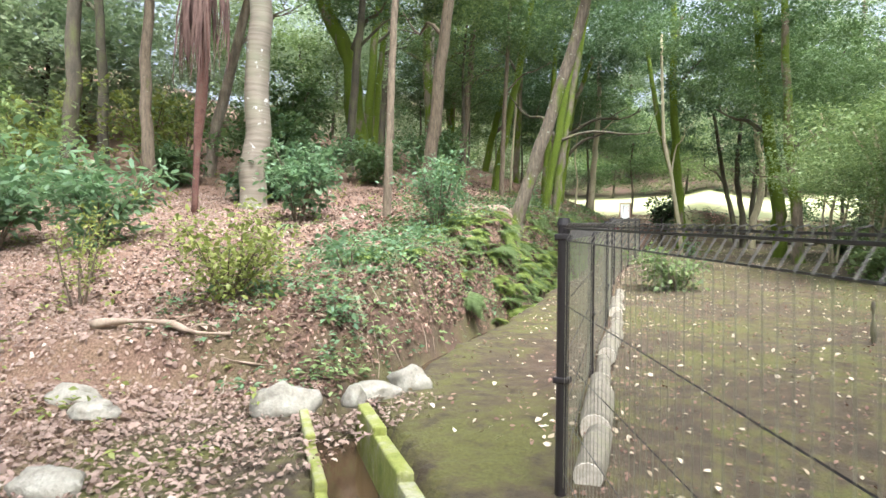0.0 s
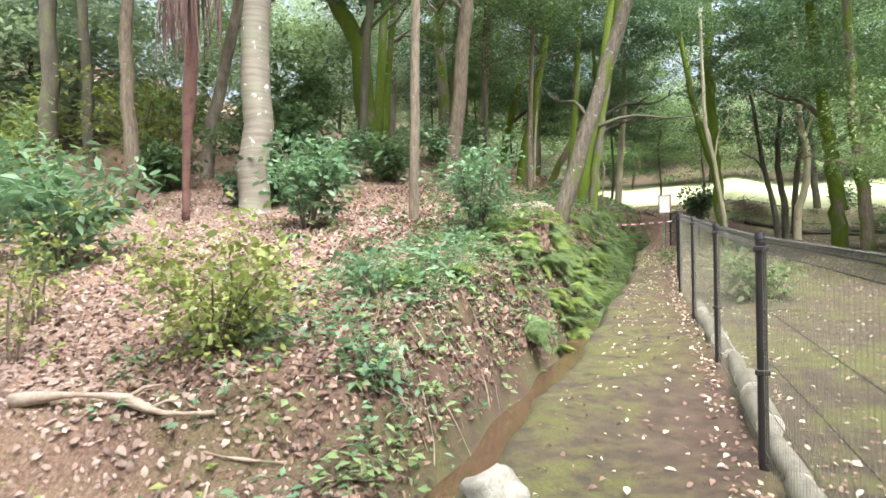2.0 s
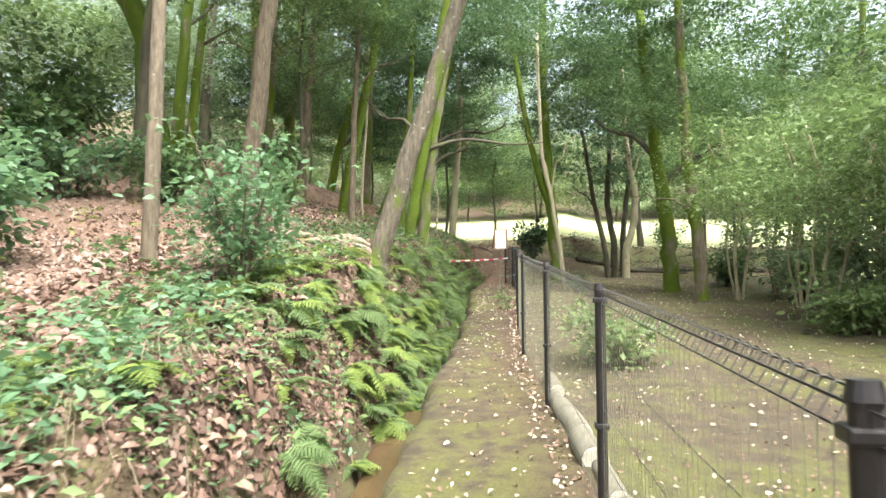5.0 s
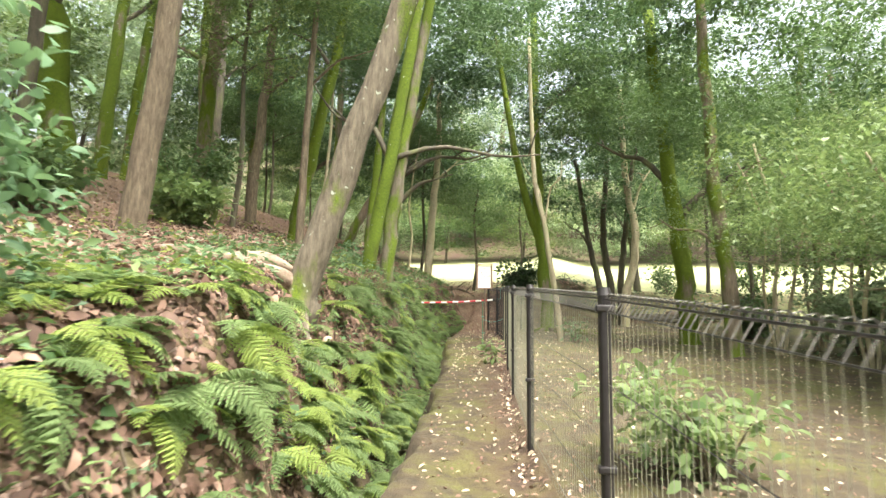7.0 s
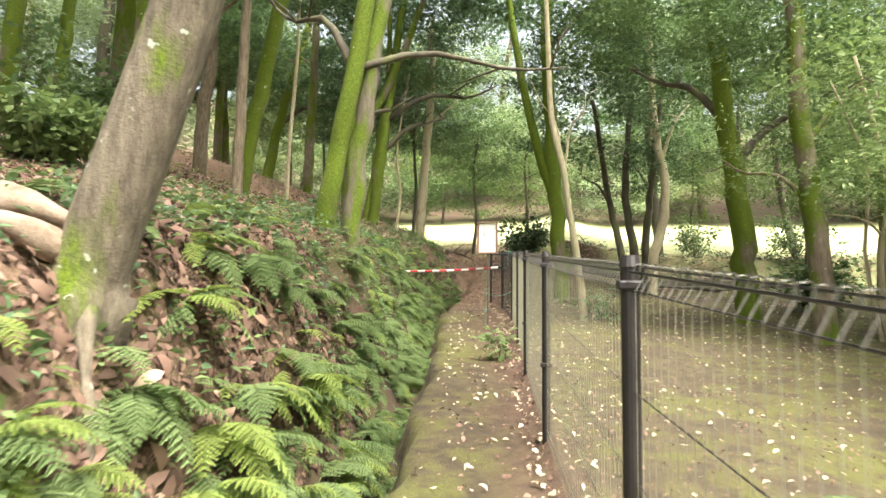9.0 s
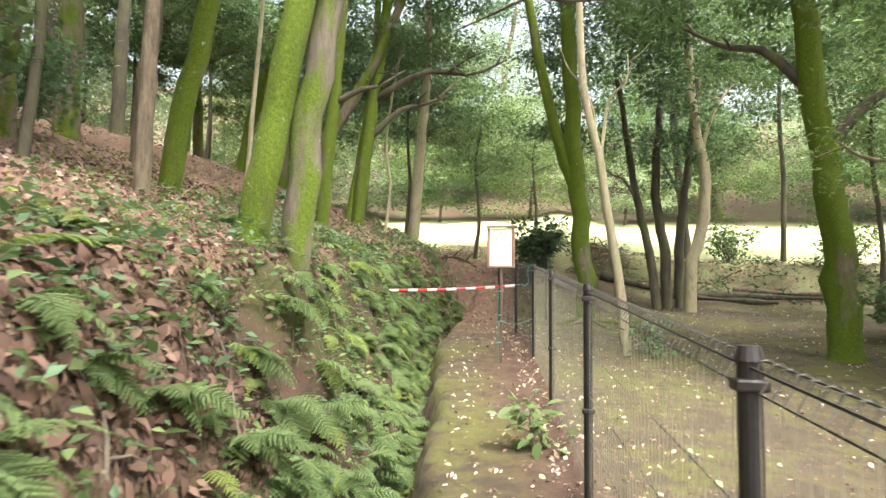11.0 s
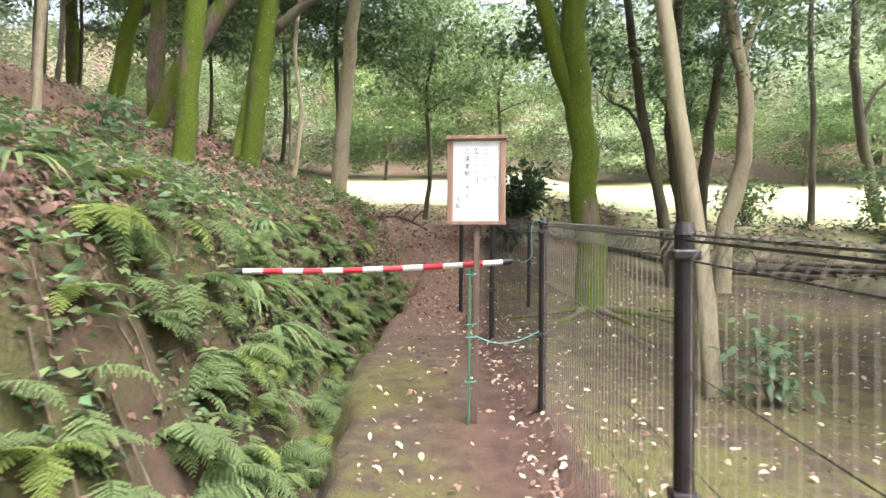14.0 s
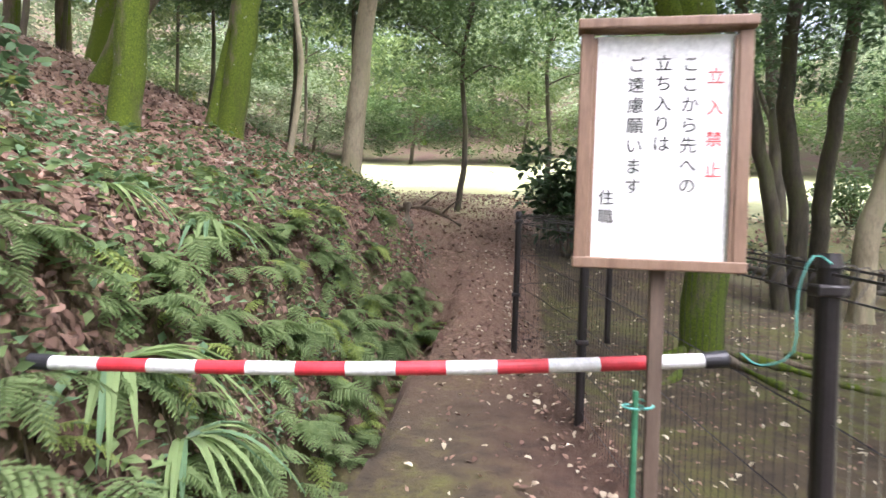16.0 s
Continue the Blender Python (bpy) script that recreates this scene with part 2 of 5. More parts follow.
GREEN_PLASTIC = mottled("green_coated_stake", [(0.03, 0.14, 0.07), (0.06, 0.21, 0.11)], 20, 0.5, 80, 0.0005, 0.3)


def wet_mud():
    m, n, l, p = material("wet_mud")
    o = coords(n)
    c = ramp(n, l, noise_tex(n, l, o, 5, 5), [(0.3, (0.045, 0.027, 0.014)), (0.7, (0.10, 0.062, 0.033))])
    l.new(c, p.inputs["Base Color"])
    p.inputs["Roughness"].default_value = 0.12
    bump(n, l, p, noise_tex(n, l, o, 9, 3), 0.15, 0.01)
    return m


WATER = wet_mud()


# ---- building helpers ----
def mesh_of(name, verts, faces, mats, index=None, smooth=False):
    me = bpy.data.meshes.new(name)
    me.from_pydata([tuple(v) for v in verts], [], [tuple(f) for f in faces])
    for m in mats:
        me.materials.append(m)
    if index is not None:
        me.polygons.foreach_set("material_index", np.asarray(index, dtype=np.int32))
    if smooth:
        me.polygons.foreach_set("use_smooth", np.ones(len(me.polygons), dtype=bool))
    me.update()
    return me


def thing(name, label, category, group="", at=(0, 0, 0), kind=""):
    """An empty at the base of a thing, to carry its parts."""
    ob = new(name)
    ob.location = at
    ob.empty_display_size = 0.1
    return tagged(ob, label, category, group, kind)


def put(name, me, parent, label="", at=(0, 0, 0), turn=(0, 0, 0), scale=(1, 1, 1)):
    """A part: one mesh object under its thing, placed in the thing's own space."""
    ob = new(name, me)
    ob.parent = parent
    ob.location, ob.rotation_euler, ob.scale = at, turn, scale
    if label:
        ob["label"] = label
    return ob


def part(name, bm, mat, parent, label="", smooth=False):
    me = bpy.data.meshes.new(name)
    bm.to_mesh(me)
    bm.free()
    me.materials.append(mat)
    if smooth:
        me.polygons.foreach_set("use_smooth", np.ones(len(me.polygons), dtype=bool))
    return put(name, me, parent, label)


def bevelled_box(bm, size, at, b=0.004, turn=None):
    got = bmesh.ops.create_cube(bm, size=1.0)
    vs = got["verts"]
    m = Matrix.Translation(at) @ (turn or Matrix()) @ Matrix.Diagonal((*size, 1))
    bmesh.ops.transform(bm, matrix=m, verts=vs)
    es = list({e for v in vs for e in v.link_edges})
    if b:
        bmesh.ops.bevel(bm, geom=es, offset=b, segments=2, affect="EDGES", profile=0.5)


def tube(points, radii, sides=8, flare=0.0, rough=0.0, seed=0, cap=True):
    """Vertices and faces of a tapered tube along a line of points."""
    rng = np.random.default_rng(seed)
    pts = [Vector(p) for p in points]
    verts, faces = [], []
    phase = rng.uniform(0, 6.28, 4)
    ref = Vector((1, 0, 0))
    for i, p in enumerate(pts):
        d = (pts[min(i + 1, len(pts) - 1)] - pts[max(i - 1, 0)]).normalized()
        a = d.cross(ref)
        if a.length < 0.1:
            a = d.cross(Vector((0, 1, 0)))
        a.normalize()
        b = d.cross(a)
        for k in range(sides):
            t = 2 * math.pi * k / sides
            r = radii[i] * (1 + rough * (0.6 * math.sin(3 * t + phase[0] + 0.7 * i) + 0.4 * math.sin(5 * t + phase[1] - 0.5 * i)))
            if flare and i < 4:
                r *= 1 + flare * (0.5 + 0.5 * math.sin(5 * t + phase[2])) * (1, 0.45, 0.16, 0.04)[i]
            verts.append(p + a * (r * math.cos(t)) + b * (r * math.sin(t)))
    for i in range(len(pts) - 1):
        for k in range(sides):
            j = (k + 1) % sides
            faces.append((i * sides + k, i * sides + j, (i + 1) * sides + j, (i + 1) * sides + k))
    if cap:
        faces.append(tuple(range(sides - 1, -1, -1)))
        faces.append(tuple((len(pts) - 1) * sides + k for k in range(sides)))
    return verts, faces


def joined(pieces):
    verts, faces = [], []
    for v, f in pieces:
        o = len(verts)
        verts += list(v)
        faces += [tuple(i + o for i in q) for q in f]
    return verts, faces


def spline(points, n):
    """n points along a smooth curve through the given ones."""
    p = np.array(points, dtype=float)
    k = len(p)
    out = []
    for u in np.linspace(0, k - 1, n):
        i = min(int(u), k - 2)
        f = u - i
        a, b, c, d = p[max(i - 1, 0)], p[i], p[i + 1], p[min(i + 2, k - 1)]
        out.append(0.5 * (2 * b + (c - a) * f + (2 * a - 5 * b + 4 * c - d) * f * f + (3 * b - a - 3 * c + d) * f ** 3))
    return out


def leaf_fan(centres, normals, along, length, width, fold=0.25):
    """Two-sided folded leaves as numpy arrays: four corners each, two triangles."""
    n = len(centres)
    side = np.cross(normals, along)
    side /= np.linalg.norm(side, axis=1, keepdims=True) + 1e-9
    L, W = length[:, None], width[:, None]
    a = centres
    b = centres + along * L * 0.45 + side * W * 0.5 + normals * W * fold
    c = centres + along * L
    d = centres + along * L * 0.45 - side * W * 0.5 + normals * W * fold
    v = np.stack([a, b, c, d], 1).reshape(-1, 3)
    i = np.arange(n)[:, None] * 4
    f = np.concatenate([i + np.array([[0, 1, 2]]), i + np.array([[0, 2, 3]])], 1).reshape(-1, 3)
    return v, f


def curled_leaves(centres, normals, along, length, width, curl, rng):
    """Leaves with rounded sides and a bent blade: six corners each, four triangles."""
    n = len(centres)
    side = np.cross(normals, along)
    side /= np.linalg.norm(side, axis=1, keepdims=True) + 1e-9
    L, W = length[:, None], width[:, None]
    bend = (curl * rng.normal(size=n))[:, None] * L
    fold = (0.1 + 0.35 * rng.random(n))[:, None] * W
    rows = [centres - normals * 0, ]
    for u, w in ((0.30, 0.5), (0.68, 0.42)):
        for s in (1, -1):
            rows.append(centres + along * L * u + side * W * w * s + normals * (fold * (0.6 + 0.4 * u) + bend * (u - u * u) * 2))
    rows.append(centres + along * L + normals * bend * 0.4)
    v = np.stack(rows, 1).reshape(-1, 3)
    i = np.arange(n)[:, None] * 6
    t = [(0, 1, 2), (1, 3, 4), (1, 4, 2), (3, 5, 4)]
    f = np.concatenate([i + np.array([q]) for q in t], 1).reshape(-1, 3)
    return v, f


def fast_mesh(name, v, f, mats):
    me = bpy.data.meshes.new(name)
    me.vertices.add(len(v))
    me.vertices.foreach_set("co", np.asarray(v, dtype=np.float32).ravel())
    k = f.shape[1]
    me.loops.add(f.size)
    me.loops.foreach_set("vertex_index", np.asarray(f, dtype=np.int32).ravel())
    me.polygons.add(len(f))
    me.polygons.foreach_set("loop_start", np.arange(len(f), dtype=np.int32) * k)
    me.polygons.foreach_set("loop_total", np.full(len(f), k, dtype=np.int32))
    for m in mats:
        me.materials.append(m)
    me.update(calc_edges=True)
    return me


def leaf_cloud(name, mat, seed, clumps, per, radius, leaf, clump_r, flat=0.6, hollow=0.35, droop=0.3, slim=0.45, fine=False, centres=None):
    """A crown of many small leaves in flattened clumps on thin twigs, within an ellipsoid of the given radii, centred at the origin."""
    rng = np.random.default_rng(seed)
    R = np.array(radius)
    d = rng.normal(size=(clumps, 3))
    d /= np.linalg.norm(d, axis=1, keepdims=True)
    c = d * R * (hollow + (1 - hollow) * rng.random((clumps, 1)) ** 0.6) * (0.75 + 0.5 * rng.random((clumps, 1)))
    if centres is not None:
        c = np.asarray(centres)
        clumps = len(c)
    size = clump_r * (0.55 + 0.9 * rng.random(clumps))
    k = np.repeat(np.arange(clumps), per)
    off = rng.normal(size=(len(k), 3)) * 0.5
    off[:, 2] *= flat
    pos = c[k] + off * size[k][:, None]
    nrm = rng.normal(size=(len(k), 3)) * 0.55 + np.array([0, 0, 1.0])
    nrm /= np.linalg.norm(nrm, axis=1, keepdims=True)
    al = off + rng.normal(size=(len(k), 3)) * 0.5
    al[:, 2] -= droop
    al -= nrm * np.sum(al * nrm, 1, keepdims=True)
    al /= np.linalg.norm(al, axis=1, keepdims=True) + 1e-9
    ln = leaf * (0.65 + 0.7 * rng.random(len(k)))
    wd = ln * slim * (0.8 + 0.4 * rng.random(len(k)))
    v, f = curled_leaves(pos, nrm, al, ln, wd, 0.25, rng) if fine else leaf_fan(pos, nrm, al, ln, wd)
    return fast_mesh(name, v, f, [mat])


# ---- lie of the land ----
def lerp_table(t, keys):
    return np.interp(t, [k[0] for k in keys], [k[1] for k in keys])


EDGE = [(-20, 1.5), (0, -1.2), (3.5, -2.05), (4.8, -2.15), (7.5, -2.28), (9, -2.45), (11.7, -2.65), (15.3, -3.0), (17, -3.18), (19, -3.5), (20, -3.6), (21, -3.66), (22, -3.6), (22.8, -3.5), (24, -3.46), (25.5, -3.75), (28, -4.7), (30, -5.6), (40, -9.5)]
FENCE = [(-3.4, 1.98), (-1.27, 1.12), (0.71, 0.26), (2.54, -0.61), (4.57, -0.90), (6.60, -1.15), (8.63, -1.44), (10.66, -1.74), (12.69, -1.93), (14.72, -2.08), (16.75, -2.21), (18.78, -2.36), (20.80, -2.62), (22.4, -2.95)]


def smoothstep(a, b, x):
    t = np.clip((np.asarray(x, dtype=float) - a) / (b - a), 0, 1)
    return t * t * (3 - 2 * t)


def base_height(x, y):
    """The trodden slope of the path and the enclosure, and the lawn behind them."""
    x, y = np.asarray(x, dtype=float), np.asarray(y, dtype=float)
    z = 0.1 + 0.078 * np.clip(y, -6, 27)
    far = np.clip(y - 25, 0, 40)
    lift = 0.9 * np.tanh(np.clip(y - 21.5, 0, None) / 4.6) ** 1.15
    z = z + lift * (1 - smoothstep(-3.35, -2.6 + 4.5 * smoothstep(23.5, 27, y), x))
    z = z + 0.19 * far * far / (far + 3)
    ledge = smoothstep(27.2, 27.9, y + 0.12 * x) * smoothstep(-3.0, -1.0, x)
    hill = 9.0 * smoothstep(46, 78, y) + 6.0 * smoothstep(14, 40, x) + 4.0 * smoothstep(16, 40, -x)
    return z + 0.7 * ledge + hill


def bank_depth(x, y):
    """How far a point lies inside the bank, from its foot; negative outside."""
    s = lerp_table(y, EDGE) - np.asarray(x, dtype=float) - 0.36
    f = (np.asarray(x) + 2.35) * -0.46 + (np.asarray(y) - 3.85) * 0.888
    k = 6.0
    return -np.log(np.exp(-k * np.clip(s, -8, 60)) + np.exp(-k * np.clip(f, -8, 60))) / k


def height(x, y):
    x, y = np.asarray(x, dtype=float), np.asarray(y, dtype=float)
    z = base_height(x, y)
    e = bank_depth(x, y)
    wob = 0.12 * np.sin(2.1 * y + 0.6 * x) + 0.07 * np.sin(5.3 * y + 1.3)
    rise = lerp_table(y, [(2.5, 0.24), (3.6, 0.38), (5, 0.55), (7, 0.84), (10, 1.14), (15, 1.22), (19, 1.12), (22, 0.9), (25, 0.6), (28, 0.4), (34, 0.1)])
    rise = rise * lerp_table(x, [(-9, 0.75), (-3.2, 1.0)])
    slope = lerp_table(y, [(2, 0.10), (7, 0.13), (11, 0.24), (15, 0.37), (20, 0.51), (26, 0.50), (34, 0.25), (60, 0.1)])
    inside = np.clip(e - 0.3, 0, None)
    run = 14 * (1 - np.exp(-inside / 14))
    z = z + rise * smoothstep(-0.05, lerp_table(y, [(3, 0.32), (5, 0.42), (9, 0.62), (14, 0.66), (16.2, 0.8), (18, 0.64)]) + wob, e) + slope * run
    # ditch at the foot of the bank
    s = lerp_table(y, EDGE) - x
    wander = 0.03 * np.sin(3.1 * y) + 0.02 * np.sin(7.7 * y + 1)
    ditch = smoothstep(0.0, 0.11, s + wander) * (1 - smoothstep(0.26, 0.46, s)) * smoothstep(3.0, 3.6, y) * (1 - smoothstep(22, 25, y))
    z = z - lerp_table(y, [(5, 0.26), (8, 0.34), (20, 0.34)]) * ditch
    # clods and hollows on the face of the bank
    face = np.exp(-((e - 0.3) / 0.38) ** 2) * smoothstep(3.2, 4.2, y)
    z = z + face * (0.055 * np.sin(8.7 * y + 2.3 * x) * np.sin(6.1 * x - 1.9 * y) + 0.03 * np.sin(16.3 * y + 5.1 * x + 1.0) + 0.02 * np.sin(27 * x - 9 * y))
    # the enclosure's earth stands a little proud along the fence
    inside = x - lerp_table(y, FENCE)
    z = z + 0.07 * smoothstep(-0.06, 0.03, inside) * (1 - smoothstep(0.6, 2.2, inside)) * smoothstep(9, 11, y) * (1 - smoothstep(21, 22.5, y))
    # roll of the surface
    z = z + 0.03 * np.sin(1.7 * x + 0.4) * np.sin(1.3 * y + 1.1) + 0.015 * np.sin(4.3 * x + 2 * y) * np.sin(3.7 * y - x)
    return z


def ground_z(x, y):
    return float(height(x, y))


def build_ground():
    xs = np.concatenate([np.array([-400, -200, -120, -80, -60, -48, -40]), np.arange(-34, -14, 1.0), np.arange(-14, -7, 0.3), np.arange(-7, 3, 0.075), np.arange(3, 12, 0.35), np.arange(12, 34, 1.2), np.array([40, 48, 60, 80, 120, 200, 400])])
    ys = np.concatenate([np.array([-400, -200, -100, -50, -30, -20, -14]), np.arange(-10, 1, 0.5), np.arange(1, 24, 0.09), np.arange(24, 34, 0.3), np.arange(34, 64, 1.2), np.array([70, 85, 110, 160, 250, 420])])
    X, Y = np.meshgrid(xs, ys)
    Z = height(X, Y)
    rng = np.random.default_rng(3)
    near = (np.abs(X + 3) < 5) & (Y > 0) & (Y < 26)
    e = bank_depth(X, Y)
    face = np.exp(-((e - 0.25) / 0.35) ** 2)
    Z = Z + near * rng.normal(size=Z.shape) * (0.004 + 0.014 * face)
    # the channel's trough is let into the ground
    cx, cy = X + 2.11, Y - 3.20
    along, across = cx * 0.64 + cy * -0.768, cx * 0.768 + cy * 0.64
    Z = Z - 0.30 * (np.abs(across) < 0.20) * (along > -0.25) * (along < 2.6)
    ny, nx = X.shape
    v = np.stack([X, Y, Z], -1).reshape(-1, 3)
    i = np.arange(ny - 1)[:, None] * nx + np.arange(nx - 1)[None, :]
    f = np.stack([i, i + 1, i + 1 + nx, i + nx], -1).reshape(-1, 4)
    me = fast_mesh("ground", v, f, [GROUND])
    me.polygons.foreach_set("use_smooth", np.ones(len(f), dtype=bool))
    s = lerp_table(Y, EDGE) - X
    n1 = 0.25 * np.sin(3.1 * X + 1.7 * Y) * np.sin(2.3 * Y)
    trod = (1 - smoothstep(-0.15, 0.35, e + 0.3 * n1)) * (1 - smoothstep(25, 28, Y))
    trod = trod * (1 - 0.75 * smoothstep(2.2, 3.2, -X + 0.4 * np.sin(1.9 * Y)) * (1 - smoothstep(3.0, 3.8, Y))) * (1 - 0.85 * smoothstep(20.5, 23, Y) * (X < -2.7))
    soil = face * smoothstep(2.6, 4, Y) * (0.75 + n1) * (Y < 26)
    strip = np.exp(-((X - 1.05 - 0.02 * Y) / 0.28) ** 2) * smoothstep(6, 9, Y) * (1 - smoothstep(15, 18, Y))
    scarp = smoothstep(26.9, 27.3, Y + 0.12 * X) * (1 - smoothstep(28.0, 28.8, Y + 0.12 * X)) * smoothstep(-3, -1, X)
    soil = np.maximum(soil, 0.95 * smoothstep(-0.1, 0.1, e) * (1 - smoothstep(0.5, 0.75, e)) * smoothstep(12.5, 14, Y) * (1 - smoothstep(18.2, 19.2, Y)))
    soil = np.maximum(soil, np.maximum(0.7 * strip, scarp))
    # Mask of the lawn, whose colour carries its sunlight.
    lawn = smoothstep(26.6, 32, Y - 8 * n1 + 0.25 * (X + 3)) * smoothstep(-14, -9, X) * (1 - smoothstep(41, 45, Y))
    soil = np.maximum(soil, 0.9 * smoothstep(41, 45, Y))
    lane = smoothstep(0.35, 1.0, 0.12 * smoothstep(14, 18, Y) + (X - lerp_table(Y, EDGE)) / (lerp_table(Y, FENCE) - lerp_table(Y, EDGE) + 1e-6) + 0.5 * n1) * (X < lerp_table(Y, FENCE) + 0.1) * smoothstep(3, 5, Y)
    red = lane * (0.55 + 0.45 * smoothstep(9, 15, Y))
    col = np.stack([trod, np.clip(soil, 0, 1), lawn, np.clip(red, 0, 1)], -1).reshape(-1)
    at = me.color_attributes.new("zone", "FLOAT_COLOR", "POINT")
    at.data.foreach_set("color", col.astype(np.float32))
    return tagged(new("ground", me), "leaf-strewn woodland ground with a trodden mossy path", "ground", kind="structure")


build_ground()


# ---- fence ----
def fence_run():
    label = "dark bronze wire mesh fence with rolled top"
    fence = thing("mesh_fence", label, "fence", at=(0, 0, 0))
    tops = {}
    pm = None
    for k, (y, x) in enumerate(FENCE):
        z = 1.18 + 0.0788 * y + float(lerp_table(y, [(4, 0.0), (4.6, -0.03), (6.6, -0.03), (8.6, 0.0), (10.7, 0.02), (16, 0.02), (18, 0.0)]))
        tops[k] = Vector((x, y, z))
        if pm is None:
            bm = bmesh.new()
            bmesh.ops.create_cone(bm, cap_ends=True, segments=14, radius1=0.024, radius2=0.024, depth=1.5, matrix=Matrix.Translation((0, 0, -0.75)))
            bmesh.ops.create_cone(bm, cap_ends=True, segments=14, radius1=0.029, radius2=0.022, depth=0.03, matrix=Matrix.Translation((0, 0, 0.012)))
            pm = bpy.data.meshes.new("post")
            bm.to_mesh(pm), bm.free()
            pm.materials.append(METAL)
            bm = bmesh.new()
            bevelled_box(bm, (0.066, 0.058, 0.026), (0.0, 0, 0), 0.006)
            cm = bpy.data.meshes.new("bracket")
            bm.to_mesh(cm), bm.free()
            cm.materials.append(METAL)
        p = put("post", pm, fence, "dark steel tube post", tops[k])
        for dz in (-0.05, -0.62):
            put("bracket", cm, p, "", (0, 0, dz))
    for k in range(len(FENCE) - 1):
        fence_panel(fence, tops[k], tops[k + 1], k)
    # the corner where the fence turns off
    e = Vector((-2.15, 23.0, 1.18 + 0.0788 * 23.0))
    p = put("post", pm, fence, "dark steel tube post", e)
    put("bracket", cm, p)
    fence_panel(fence, tops[len(FENCE) - 1], e, 20)
    return fence


def fence_panel(fence, a, b, seed):
    """Upright wires, long wires across them, and a rolled triangular top."""
    d = b - a
    flat = Vector((d.x, d.y, 0)).normalized()
    out = Vector((flat.y, -flat.x, 0))
    n = max(4, int(d.length / 0.045))
    uprights, roll = [], []
    # each upright bends back below the top, curls over and ends on the front wire
    prof = [(0.0, -1.03), (0.0, -0.062), (0.012, -0.042), (0.034, -0.006), (0.022, 0.008), (0.004, 0.004), (-0.004, -0.014)]
    for i in range(1, n):
        p = a + d * (i / n)
        uprights.append(tube([p + out * u + Vector((0, 0, w)) for u, w in prof[:2]], [0.0011] * 2, 3, cap=False))
        roll.append(tube([p + out * u + Vector((0, 0, w)) for u, w in prof[1:]], [0.0021] * 6, 3, cap=False))
    long_wires = []
    for w in (-0.98, -0.76, -0.54, -0.32):
        o = out * 0.004 + Vector((0, 0, w))
        long_wires.append(tube([a + o, b + o], [0.0022, 0.0022], 4, cap=False))
    edges = []
    for u, w, rr in ((0.004, -0.062, 0.0026), (0.032, -0.004, 0.0028), (-0.006, -0.014, 0.0034)):
        o = out * u + Vector((0, 0, w))
        edges.append(tube([a + o, b + o], [rr, rr], 5, cap=False))
    # Uprights are pale olive, dark from panel 11 on.
    coat = METAL if seed >= 11 else WIRE
    v, f = joined(uprights)
    p = put("mesh_panel", mesh_of("mesh_panel", v, f, [coat]), fence, "thin dark upright wires" if seed >= 11 else "thin pale upright wires")
    tagged(p, kind="stuff")
    for v, f in long_wires:
        put("long_wire", mesh_of("long_wire", v, f, [METAL]), p, "dark lengthwise wire")
    v, f = joined(roll)
    put("rolled_top", mesh_of("rolled_top", v, f, [METAL if seed >= 11 else WIRE_DARK]), p, "wire ends curled over the top edge")
    for v, f in edges:
        put("top_wire", mesh_of("top_wire", v, f, [METAL]), p, "dark lengthwise top wire")


fence_run()


# ---- trees ----
CROWNS = {}


def crown_mesh(kind):
    if kind in CROWNS:
        return CROWNS[kind]
    mat, seed, clumps, per, radius, leaf, cr, flat = {
        "dark": (LEAF_DARK, 11, 46, 130, (2.7, 2.7, 2.0), 0.14, 0.62, 0.34),
        "mid": (LEAF_MID, 12, 46, 130, (2.7, 2.7, 2.0), 0.14, 0.62, 0.34),
        "light": (LEAF_LIGHT, 13, 44, 120, (2.6, 2.6, 1.9), 0.14, 0.62, 0.34),
        "far_dark": (LEAF_DARK, 15, 62, 120, (4.5, 4.5, 4.0), 0.23, 1.05, 0.5),
        "far_mid": (LEAF_MID, 16, 62, 120, (4.5, 4.5, 4.0), 0.23, 1.05, 0.5),
        "far_light": (LEAF_LIGHT, 17, 62, 120, (4.5, 4.5, 4.0), 0.23, 1.05, 0.5),
        "far_sun_tint": (LEAF_SUN_TINT, 21, 62, 120, (4.5, 4.5, 4.0), 0.23, 1.05, 0.5),
        "spray": (LEAF_DARK, 18, 34, 95, (1.5, 1.5, 0.8), 0.10, 0.62, 0.3),
        "spray_mid": (LEAF_MID, 19, 34, 95, (1.5, 1.5, 0.8), 0.10, 0.62, 0.3),
        "spray_light": (LEAF_LIGHT, 20, 30, 85, (1.5, 1.5, 0.8), 0.09, 0.62, 0.3),
    }[kind]
    CROWNS[kind] = leaf_cloud("crown", mat, seed, clumps, per, radius, leaf, cr, flat)
    return CROWNS[kind]


TREES = 0


